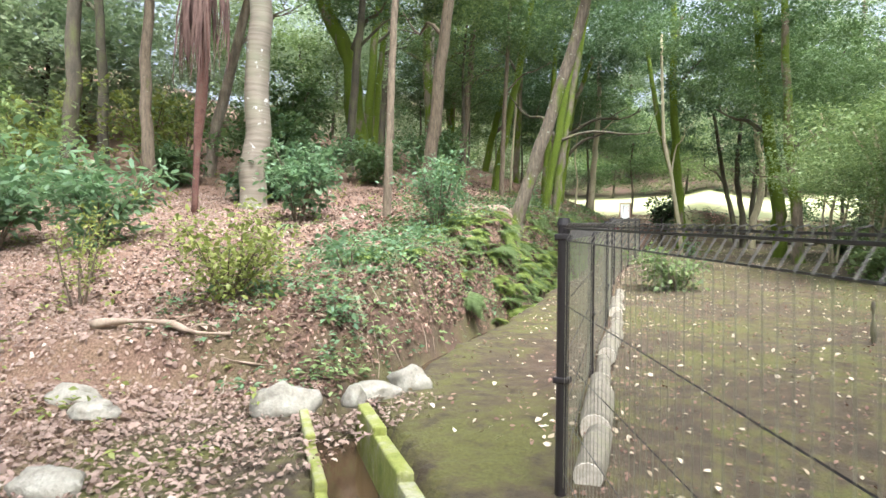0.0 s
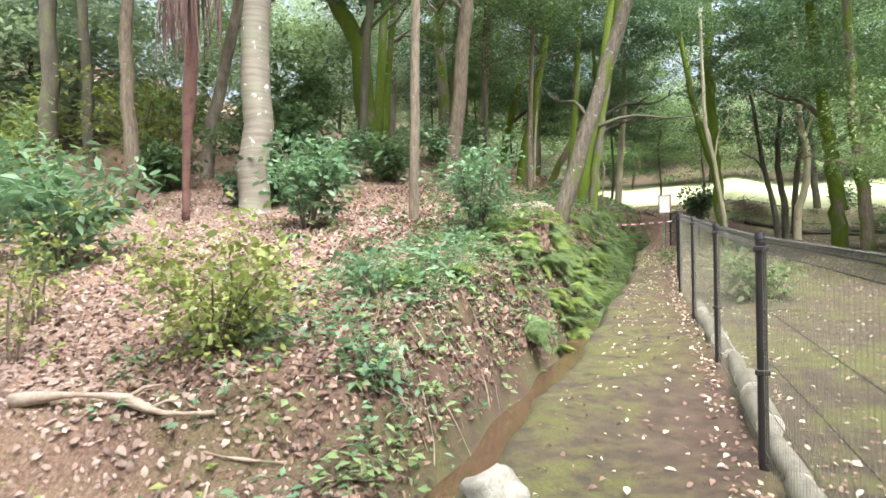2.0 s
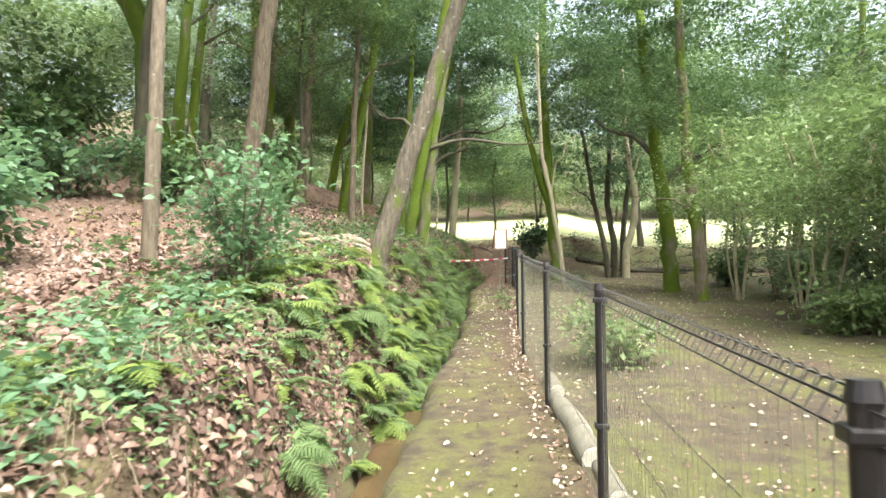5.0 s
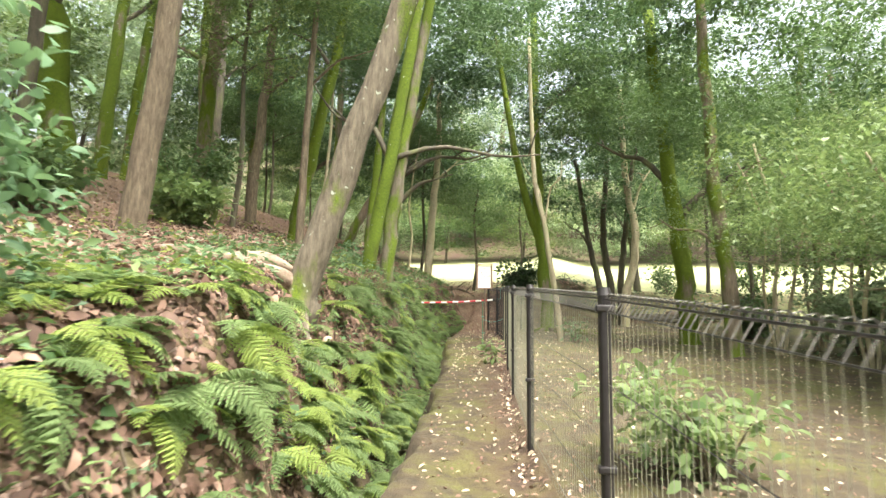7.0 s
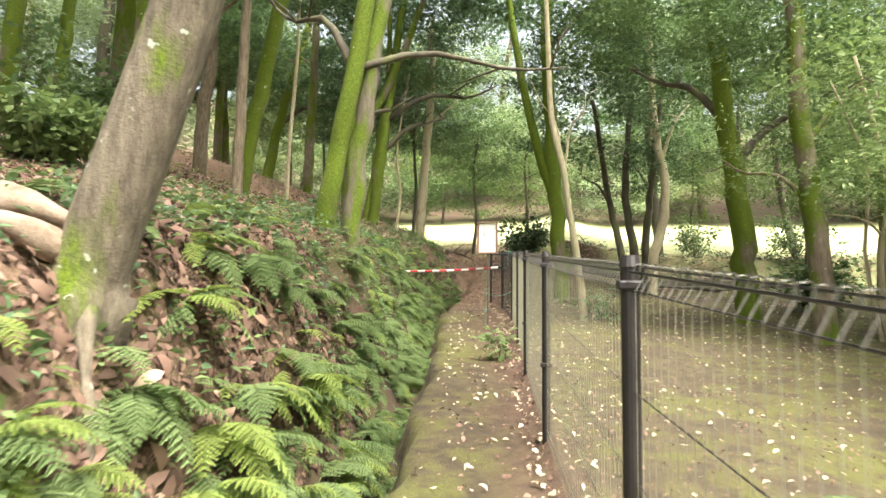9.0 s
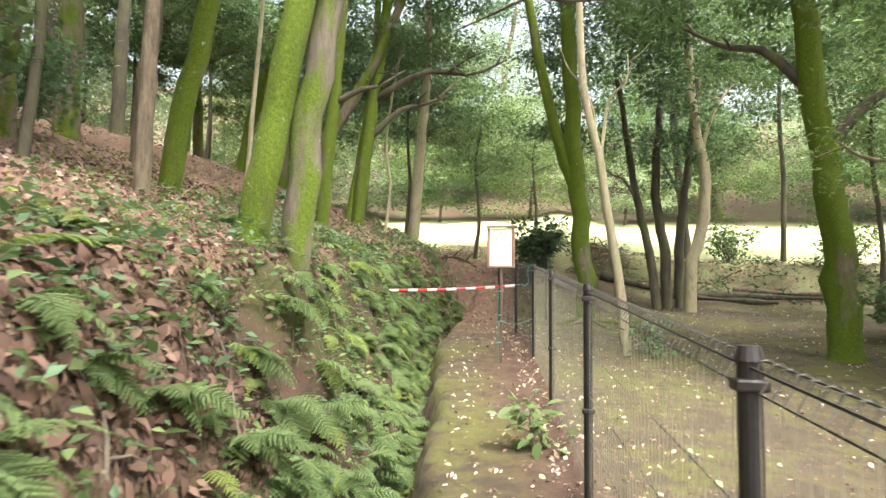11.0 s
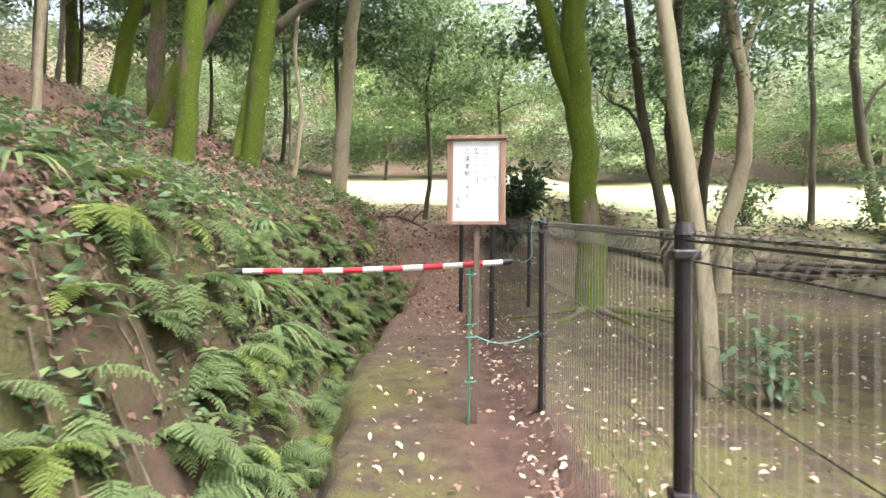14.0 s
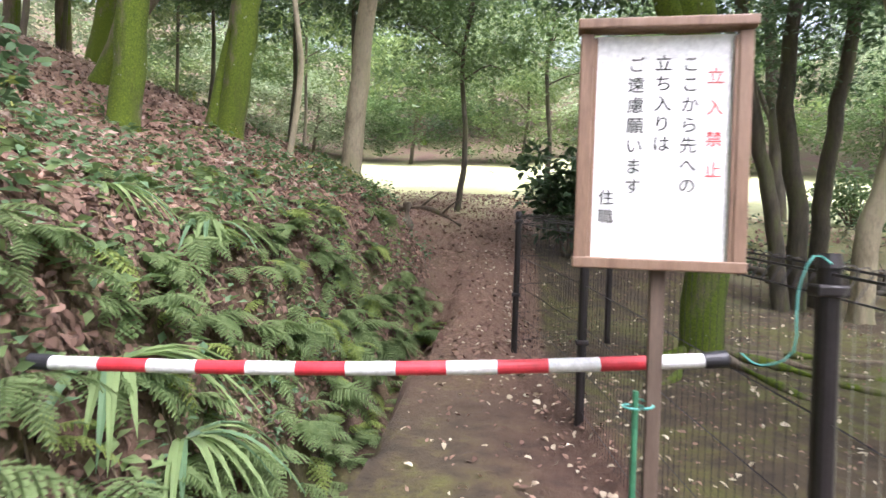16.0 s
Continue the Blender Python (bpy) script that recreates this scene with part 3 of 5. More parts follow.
def tree(label, spot, line, r, bark, limbs=(), crowns=(), flare=0.6, taper=0.55, sides=14, z=None, group="woodland trees", stems=(), sink=0.25):
    """spot: x, y of the foot. line: points of the trunk's axis from the foot, in metres. limbs: (height share, end offset, radius).
    stems: further trunks as (line, radius). crowns: (kind, offset, scale)."""
    global TREES
    TREES += 1
    zz = ground_z(*spot) - 0.06 if z is None else z
    t = thing("tree", label, "tree", group, (spot[0], spot[1], zz))
    for q, (ln, rad, *skin) in enumerate([(line, r), *stems]):
        n = 18
        pts = spline(ln, n)
        rng = np.random.default_rng(100 + TREES + q)
        L = len(pts)
        pts = [np.array(p) + (rng.normal(size=3) * rad * 0.10 if 2 < i else 0) for i, p in enumerate(pts)]
        # close rings near the foot for the flare
        foot = [pts[0] + (pts[1] - pts[0]) * u for u in (0, 0.18, 0.42, 0.75)]
        if np.linalg.norm(pts[0][:2]) < 0.6 and pts[0][2] < 0.1:
            foot[0] = foot[0] - np.array([0, 0, sink])
            foot[1] = pts[0] + (pts[1] - pts[0]) * 0.05
        pts2 = foot + pts[1:]
        rad2 = [rad * (1 - (1 - taper) * (np.linalg.norm(p - pts[0]) / np.linalg.norm(pts[-1] - pts[0]))) for p in pts2]
        if pts2[0][2] < 0:
            rad2[0] *= 0.55
        v, f = tube(pts2, rad2, sides, flare if q == 0 else 0.1, 0.07, TREES + q)
        put("trunk", mesh_of("trunk", v, f, [skin[0] if skin else bark], smooth=True), t, "")
    for k, (h, end, rr) in enumerate(limbs):
        p0 = np.array(spline(line, 21)[int(h * 20)])
        e = np.array(end)
        rng = np.random.default_rng(TREES * 31 + k)
        mid1 = p0 + e * 0.35 + np.array([0, 0, 0.10 * np.linalg.norm(e)]) + rng.normal(size=3) * 0.06
        mid2 = p0 + e * 0.7 + rng.normal(size=3) * 0.1
        pts = spline([p0, mid1, mid2, p0 + e], 9)
        pieces = [tube(pts, [rr * (1 - 0.8 * i / 8) for i in range(9)], 7, seed=k)]
        for j in range(3):
            i = 4 + j + (j > 1)
            o = rng.normal(size=3) * 0.35 * np.linalg.norm(e) * 0.6
            o[2] = abs(o[2]) * 0.7
            i = min(i, 8)
            pieces.append(tube([pts[i], pts[i] + o * 0.5 + rng.normal(size=3) * 0.04, pts[i] + o], [rr * 0.35, rr * 0.22, rr * 0.06], 5, seed=j))
        v, f = joined(pieces)
        put("limb", mesh_of("limb", v, f, [BARK_DARK if bark is BARK_MOSS else bark], smooth=True), t, "")
    for k, (kind, off, s) in enumerate(crowns):
        sc = (s, s, s) if not isinstance(s, tuple) else s
        put("crown", crown_mesh(kind), t, "leafy crown", off, (0, 0, TREES * 1.7 + k * 2.1), sc)
    return t


GREY, MOSS = "grey-barked", "moss-covered"
tree("tall smooth grey trunk with pale lichen blotches on the leafy slope", (-7.16, 8.29), [(0, 0, 0), (0.03, 0, 1.5), (0.0, 0.05, 4), (-0.1, 0.1, 9)], 0.22, BARK_SMOOTH, [(0.75, (1.5, -0.6, 1.0), 0.07), (0.85, (-1.5, 0.5, 1.0), 0.07)], [("mid", (0.5, 0, 7.6), 1.2), ("dark", (-1.8, 0.6, 8), 1.0)])
tree("slim curved brown trunk on the leafy slope", (-9.3, 7.8), [(0, 0, 0), (0.3, 0, 0.6), (0.15, 0, 2.2), (0.25, 0, 6)], 0.11, BARK_BROWN, [(0.8, (0.8, 0.4, 0.8), 0.04)], [("light", (0.3, 0, 5.6), 0.8)])
tree("moss-covered trunk bending over at the top", (-9.6, 15.6), [(0, 0, 0), (-0.25, 0, 1.5), (-0.5, 0, 3.2), (-1.5, 0, 5.0), (-2.2, 0, 7)], 0.30, BARK_MOSS, [(0.5, (1.6, -0.5, 1.6), 0.09)], [("mid", (-2, 0, 6.6), 1.1), ("dark", (1.0, -0.5, 5.2), 0.9)])
tree("slim reddish-brown trunk among ferns on the bank", (-4.6, 8.2), [(0, 0, 0), (0.02, 0, 1.5), (0.05, 0.05, 3.5), (0.2, 0.1, 6.5)], 0.065, BARK_BROWN, [(0.7, (0.7, 0.5, 0.8), 0.03)], [("spray_mid", (0.3, 0.2, 6.0), 0.9)], flare=0.3)
tree("straight brown trunk on the hillside", (-6.0, 12.4), [(0, 0, 0), (0.15, 0, 1.5), (0.45, 0, 4), (0.8, 0.1, 8)], 0.15, BARK_BROWN, [(0.6, (-1.2, 0.3, 0.9), 0.05)], [("mid", (0.7, 0, 7.2), 1.0)])
tree("bare grey trunk leaning out from the bank with spreading roots", (-3.54, 10.97), [(0, 0, 0), (0.26, 0.0, 0.8), (0.74, 0.05, 2.3), (1.3, 0.1, 4.2), (2.0, 0.1, 6.5)], 0.125, BARK_PATCHY, [(0.8, (0.9, -0.3, 0.8), 0.06)], [("spray_mid", (1.5, 0.3, 4.6), 0.8), ("mid", (1.9, 0.5, 6.2), 0.8)], flare=1.1)
tree("big twin-stemmed moss-covered trunk on the fern bank", (-4.13, 15.15), [(0, 0, 0), (0.07, 0, 0.5), (0.20, 0, 1.2), (0.40, 0, 2.4), (0.72, 0, 4.4), (1.15, 0.1, 7.5)], 0.105, BARK_MOSS, [(0.52, (2.2, 1.0, 0.3), 0.045), (0.5, (-1.3, 0.8, 1.2), 0.05)], [("spray", (1.7, 0.8, 4.9), 0.9), ("spray_mid", (-0.9, 0.8, 4.9), 0.9)], flare=0.9, sink=0.5, stems=[([(0.24, 0.14, 0), (0.28, 0.14, 0.6), (0.38, 0.16, 1.4), (0.53, 0.2, 2.6), (0.92, 0.3, 5), (1.3, 0.5, 7.5)], 0.105, BARK_MOST)])
tree("tall moss-covered trunk forking low beyond the fence", (-1.48, 22.6), [(0, 0, 0), (-0.05, 0, 1.2), (-0.18, 0, 3.0), (-0.3, 0, 5.5), (-0.3, 0, 9)], 0.17, BARK_MOSS, [(0.75, (1.2, 0.3, 1.2), 0.07)], [("dark", (0.2, 0.4, 8.2), 1.2), ("dark", (0.6, 0.5, 5.7), 0.75), ("spray_mid", (1.0, 0.4, 6.8), 1.0)], flare=1.3, stems=[([(-0.14, 0, 2.3), (-0.45, 0, 3.2), (-0.85, 0, 5.0), (-1.3, 0.1, 8)], 0.11)])
tree("moss-covered trunk on the leafy hillside", (-6.05, 22.1), [(0, 0, 0), (0.06, 0, 1.2), (0.22, 0, 3.0), (0.4, 0, 6.5)], 0.125, BARK_MOSS, [(0.55, (1.2, 0.4, 0.7), 0.07)], [("dark", (0.3, 0, 6.4), 1.1)], flare=0.6)
tree("moss-covered trunk on the leafy hillside", (-5.8, 23.45), [(0, 0, 0), (0.12, 0, 1.2), (0.35, 0, 3.0), (0.8, 0, 6.5)], 0.135, BARK_MOSS, [(0.45, (1.5, 0.6, 1.0), 0.08), (0.6, (2.6, 0.5, 0.9), 0.08)], [("dark", (0.8, 0, 6.6), 1.1)], flare=0.6, stems=[([(-0.2, 0, 0), (0.0, 0.1, 1.3), (0.25, 0.1, 3.2), (0.3, 0.2, 6)], 0.09)])
tree("pale slender trunk beside the leafy path", (-5.0, 25.1), [(0, 0, 0), (0.1, 0, 1.5), (0.25, 0, 3.5), (0.3, 0, 6)], 0.13, BARK_PALE, [(0.6, (0.8, 0.4, 0.8), 0.04)], [("spray_mid", (0.3, 0, 4.6), 1.0), ("dark", (0.4, 0.3, 6.5), 0.8)], flare=0.3)
tree("leaning moss-covered trunk on the hillside", (-6.4, 17.9), [(0, 0, 0), (0.15, 0, 1.0), (0.5, 0, 2.6), (0.95, 0, 5.0), (1.3, 0, 7)], 0.13, BARK_MOSS, [(0.6, (-1.0, 0.3, 1.0), 0.05)], [("dark", (1.2, 0, 6.4), 1.0)], flare=0.5)
tree("moss-covered old trunk with roots in the enclosure", (1.22, 19.4), [(0, 0, 0), (-0.03, 0, 1.0), (-0.14, 0, 2.2), (-0.33, 0, 4.0), (-0.6, 0, 7.0)], 0.19, BARK_MOSS, [(0.55, (1.5, 0.4, 1.2), 0.09), (0.65, (-1.4, 0.6, 1.2), 0.08)], [("dark", (-0.4, 0.3, 7.2), 0.9), ("mid", (-0.9, 0.6, 5.3), 0.75), ("spray_mid", (1.4, 0, 4.6), 1.0)], flare=0.9)
tree("moss-covered slim trunk in the enclosure", (1.5, 17.4), [(0, 0, 0), (-0.05, 0, 1.2), (-0.22, 0, 3), (-0.35, 0, 7)], 0.14, BARK_HALF, [(0.6, (1.2, 0.5, 1.0), 0.05), (0.45, (-1.0, 0.2, 0.7), 0.04)], [("mid", (0, 0, 6.8), 0.8), ("spray_mid", (-0.6, 0.2, 4.2), 0.8)], flare=0.7)
tree("pale slim trunk leaning inside the fence", (-1.25, 19.3), [(0, 0, 0), (-0.10, 0, 1.0), (-0.30, 0, 2.4), (-0.52, 0, 3.6), (-0.6, 0, 6.5)], 0.062, BARK_PALE, [(0.52, (0.35, 0.1, 1.4), 0.025), (0.56, (-0.4, 0.1, 1.2), 0.02)], [("spray_mid", (-0.6, 0.2, 6.4), 0.8)], flare=0.4)
tree("pale crooked trunk in the enclosure", (0.67, 24.5), [(0, 0, 0), (0.04, 0, 0.9), (0.28, 0, 1.9), (0.30, 0, 3.0), (0.1, 0, 4.2), (0, 0, 7)], 0.125, BARK_PALE, [(0.65, (0.7, 0.2, 1.4), 0.05)], [("mid", (0.1, 0.2, 7.0), 0.8)], flare=0.7)
tree("cluster of dark mossy trunks at the lawn's edge", (0.2, 25.3), [(0, 0, 0), (-0.15, 0, 1.2), (-0.42, 0, 2.6), (-0.8, 0, 5)], 0.10, BARK_DARK, [(0.6, (-0.8, 0, 0.9), 0.04)], [("dark", (-0.4, 0.4, 4.6), 0.9), ("spray", (0.7, 0.2, 3.4), 0.9)], stems=[([(0.2, 0.1, 0), (0.2, 0.1, 1.2), (0.0, 0.1, 2.6), (0.15, 0, 5)], 0.12), ([(0.5, 0.2, 0), (0.5, 0.2, 1.2), (0.62, 0.1, 2.6), (0.9, 0, 5)], 0.11)])
tree("dark slim trunk at the lawn's edge", (1.7, 29.2), [(0, 0, 0), (-0.1, 0, 1.5), (-0.3, 0, 4), (-0.2, 0, 7.5)], 0.13, BARK_DARK, [(0.35, (-1.0, 0, 2.0), 0.06), (0.4, (0.9, 0, 2), 0.05)], [("dark", (-0.6, 0, 5.6), 1.0), ("mid", (0.8, 0, 6.4), 0.9)])
tree("dark slim trunk at the lawn's edge", (5.6, 29.2), [(0, 0, 0), (-0.3, 0, 1.5), (-0.5, 0, 3.5), (-0.4, 0, 7)], 0.12, BARK_DARK, [(0.45, (0.9, 0, 1.4), 0.05)], [("dark", (-0.3, 0, 5.2), 1.0)])
tree("dark thin trunk at the lawn's edge", (3.9, 28.6), [(0, 0, 0), (0.05, 0, 2), (0, 0, 4), (0.1, 0, 7)], 0.07, BARK_DARK, [], [("mid", (0, 0, 6.0), 0.9)], flare=0.2)
tree("moss-covered trunk high on the hillside", (-10.6, 28.2), [(0, 0, 0), (0.2, 0, 1.2), (0.7, 0, 3.2), (1.5, 0, 6)], 0.18, BARK_MOSS, [(0.5, (1.6, 0.4, 0.8), 0.1)], [("dark", (1.2, 0, 5.6), 1.2)], flare=0.7)
tree("dark trunk high on the hillside", (-8.1, 25.3), [(0, 0, 0), (0.02, 0, 1.5), (0.1, 0, 4), (0.2, 0, 7)], 0.14, BARK_HALF, [(0.6, (-1.1, 0.4, 0.8), 0.05)], [("dark", (0.2, 0, 5.8), 1.1)])
tree("thin pale sapling trunk on the hillside", (-6.9, 20.9), [(0, 0, 0), (0.05, 0, 1.5), (0.15, 0, 3), (0.2, 0, 5)], 0.045, BARK_PALE, [], [("spray", (0.2, 0, 4.6), 0.8)], flare=0.2)
tree("thin pale sapling trunk on the hillside", (-5.35, 23.9), [(0, 0, 0), (0.1, 0, 1.0), (0.0, 0, 2), (0.3, 0, 4)], 0.035, BARK_PALE, [], [("spray_mid", (0.3, 0, 3.8), 0.6)], flare=0.2)
tree("leaning moss-covered trunk on the hillside", (-7.0, 23.2), [(0, 0, 0), (0.5, 0, 1.0), (1.2, 0.1, 2.2), (1.9, 0.1, 3.6), (2.4, 0.2, 5)], 0.13, BARK_HALF, [], [("spray", (2.3, 0, 4.9), 0.9)], flare=0.5)
for x, y, h, r, bark, lean in ((-9.0, 14.0, 7, 0.12, BARK_DARK, 0.3), (-8.2, 17.5, 7, 0.16, BARK_HALF, 0.2), (-9.8, 20.5, 8, 0.2, BARK_HALF, -0.2), (-11.5, 19, 8, 0.17, BARK_MOSS, 0.3), (-12.5, 28.5, 8, 0.15, BARK_HALF, 0.2), (-15.0, 26.0, 9, 0.2, BARK_DARK, 0.3), (-14.0, 32.0, 9, 0.2, BARK_HALF, -0.2), (-8.6, 20.6, 7, 0.14, BARK_BROWN, 0.3), (-11.8, 24.5, 8, 0.16, BARK_DARK, 0.1), (-13, 22, 8, 0.16, BARK_MOSS, 0.4), (-5.6, 16.2, 6, 0.07, BARK_BROWN, 0.1), (-12.3, 8.7, 8, 0.17, BARK_DARK, 0.1), (-13.6, 10.5, 8, 0.13, BARK_DARK, -0.4), (-10.4, 10.6, 6, 0.13, BARK_GREY, 0.9), (-10.9, 12.4, 7, 0.1, BARK_BROWN, 0.3)):
    dark = bark in (BARK_DARK, BARK_HALF, BARK_MOSS)
    tree("moss-streaked dark trunk on the wooded hillside" if dark else "brown trunk on the wooded hillside", (x, y), [(0, 0, 0), (lean * 0.3, 0, h * 0.25), (lean, 0, h * 0.6), (lean * 1.4, 0.2, h)], r, bark, [(0.55, (1.2 if lean > 0 else -1.2, 0.3, 0.8), r * 0.4)], [("light", (lean * 1.3, 0, h * 0.98), 0.9)])
for x, y, h, kind in ((6.6, 21.5, 9, "mid"), (7.4, 17.0, 9, "dark"), (5.6, 24.5, 8, "mid"), (6.8, 12.5, 8, "mid")):
    tree("tall dark-stemmed tree at the edge of the clearing", (x, y), [(0, 0, 0), (0.1, 0, h * 0.3), (-0.2, 0, h * 0.6), (0.1, 0.2, h)], 0.12, BARK_HALF, [(0.5, (-1.5, 0.2, 1.2), 0.05), (0.6, (1.3, -0.4, 1.0), 0.05)], [(kind, (0.3, 0.2, h * 0.88), 1.1)])
# thin bare-stemmed trees along the enclosure's far edge
for x, y, s in ((2.2, 17.4, 1.0), (2.9, 16.0, 0.9), (2.6, 14.0, 0.85), (3.3, 18.6, 1.05), (3.0, 12.4, 0.8)):
    tree("thin pale-stemmed understory tree with several crooked stems", (x, y), [(0, 0, 0), (-0.06 * s, 0, 1.0 * s), (0.05, 0, 2.0 * s), (-0.25, 0, 3.6 * s)], 0.04, BARK_PALE, [(0.45, (-0.9, 0.1, 0.3), 0.02), (0.7, (0.7, 0.2, 0.7), 0.02)], [("spray_light", (0.1, 0, 3.1 * s), 1.05), ("spray_light", (-0.6, 0.2, 2.4 * s), 0.75)], flare=0.3, sides=8, stems=[([(0.05, 0, 0), (0.2, 0.05, 0.9 * s), (0.42, 0, 2.0 * s), (0.75, 0, 3.4 * s)], 0.033), ([(-0.05, 0.03, 0), (-0.2, 0.05, 1.1 * s), (-0.12, 0.1, 2.2 * s), (-0.5, 0.1, 3.3 * s)], 0.028)], group="understory trees")
# leafy understory trees
for x, y, h, kind in ((-6.9, 16.4, 4.6, "spray_light"), (-3.9, 28.0, 3.6, "spray_mid"), (-5.6, 27.2, 4.2, "spray"), (-2.4, 30.0, 3.6, "spray_light"), (-7.2, 29.0, 4.5, "dark"), (3.6, 23.5, 4.6, "spray_mid"), (4.6, 20.0, 4.0, "spray_light"), (4.8, 15.5, 3.8, "spray_light"), (-11.0, 27.0, 4.5, "spray_mid"), (-12.6, 30.0, 5.0, "mid"), (-9.6, 30.6, 4.6, "spray_mid"), (-14.2, 28.4, 5.0, "mid"), (-12.0, 33.5, 5.0, "light"), (-8.8, 34.5, 5.0, "light"), (4.9, 12.0, 3.6, "light")):
    tree("slender understory tree with drooping evergreen sprays", (x, y), [(0, 0, 0), (0.1, 0, h * 0.3), (0.0, 0.1, h * 0.7), (0.15, 0, h)], 0.055, BARK_DARK, [(0.6, (1.1, 0.2, 0.4), 0.02), (0.7, (-1.0, -0.4, 0.4), 0.02), (0.8, (0.2, -1.0, 0.3), 0.02)], [(kind, (0.4, 0, h * 0.80), 1.0), (kind, (-0.7, -0.3, h * 0.95), 0.85), (kind, (0.2, 0.3, h * 1.15), 0.9)], flare=0.2, sides=8, group="understory trees")

# the wood around and behind
rng = np.random.default_rng(77)
SPOTS = []
for k in (0, 1, 2, 4, 9, 12):
    SPOTS.append((-16 - 7 * rng.random() - (k % 2) * 6, 1 + 2.9 * k + rng.random(), 1))
for k in (0, 2, 3, 5, 6, 8, 9, 11, 12):
    SPOTS.append((-17 + 4.0 * k + rng.random() * 1.5, 46 + 5 * rng.random() + (k % 2) * 6, 0))
for k in range(6):
    SPOTS.append((9.0 + 3 * rng.random() + (k % 2) * 5, 2 + 3.6 * k + rng.random(), 2))
for k in range(3):
    SPOTS.append((-2 + 7 * k, -15 - 3 * rng.random(), 1))
# Pale and dark crowns alternate, painting sunlit and shaded masses into the leaves.
KINDS = (("far_sun_tint", "far_dark", "far_light"), ("far_sun_tint", "far_light", "far_sun_tint"), ("far_light", "far_mid", "far_dark"))
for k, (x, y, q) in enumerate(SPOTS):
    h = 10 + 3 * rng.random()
    kd = ("far_sun_tint", "far_mid", "far_sun_tint") if q == 0 and x > 2 else KINDS[q]
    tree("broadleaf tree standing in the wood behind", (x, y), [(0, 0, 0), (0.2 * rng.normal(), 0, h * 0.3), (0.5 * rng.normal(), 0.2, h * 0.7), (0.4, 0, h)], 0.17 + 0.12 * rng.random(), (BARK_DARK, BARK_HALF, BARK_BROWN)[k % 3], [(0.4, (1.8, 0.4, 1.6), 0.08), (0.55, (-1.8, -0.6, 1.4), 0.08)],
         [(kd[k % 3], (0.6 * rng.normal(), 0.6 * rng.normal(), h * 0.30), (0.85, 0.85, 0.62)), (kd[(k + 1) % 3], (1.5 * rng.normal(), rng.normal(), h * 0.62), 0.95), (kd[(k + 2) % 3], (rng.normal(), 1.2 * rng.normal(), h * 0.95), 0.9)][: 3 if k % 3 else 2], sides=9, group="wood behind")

# tall trees out of view, added to shade the walk's beginning
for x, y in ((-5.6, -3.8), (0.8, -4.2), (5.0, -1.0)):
    tree("unseen tall broadleaf tree added to shade the start of the path", (x, y), [(0, 0, 0), (0.1, 0, 3), (0.2, 0.3, 6), (0.2, 0.4, 10)], 0.22, BARK_HALF, [(0.6, (1.8, 0.8, 1.4), 0.08), (0.65, (-1.8, 0.6, 1.4), 0.08)], [("mid", (0.3, 0.4, 8.2), (1.4, 1.4, 0.9)), ("dark", (1.2, 1.8, 9.4), (1.3, 1.3, 0.8))][: 2 if x < -3 else 1], group="wood behind")
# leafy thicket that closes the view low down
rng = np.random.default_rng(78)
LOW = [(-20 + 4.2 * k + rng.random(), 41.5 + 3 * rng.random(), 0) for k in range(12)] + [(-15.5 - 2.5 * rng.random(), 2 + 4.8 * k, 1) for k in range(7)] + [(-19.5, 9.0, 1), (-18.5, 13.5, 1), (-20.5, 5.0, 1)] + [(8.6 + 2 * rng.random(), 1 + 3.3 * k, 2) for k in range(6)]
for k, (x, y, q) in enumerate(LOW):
    kd = (("far_light", "far_mid", "far_sun_tint") if x > 2 else ("far_mid", "far_light", "far_sun_tint")) if q == 0 else KINDS[q]
    tree("bushy understory tree at the edge of the wood", (x, y), [(0, 0, 0), (0.1, 0, 1.0), (0.2, 0.1, 2.4), (0.1, 0, 4.0)], 0.08, BARK_DARK, [(0.4, (1.2, 0.2, 0.8), 0.03), (0.6, (-1.1, -0.4, 0.7), 0.03)], [(kd[k % 3], (0, 0, 1.7 + rng.random()), (0.74, 0.74, 0.52)), (kd[(k + 1) % 3], (0.8 * rng.normal(), 0, 3.8 + rng.random()), (0.7, 0.7, 0.6))], sides=8, flare=0.2, group="thicket behind")


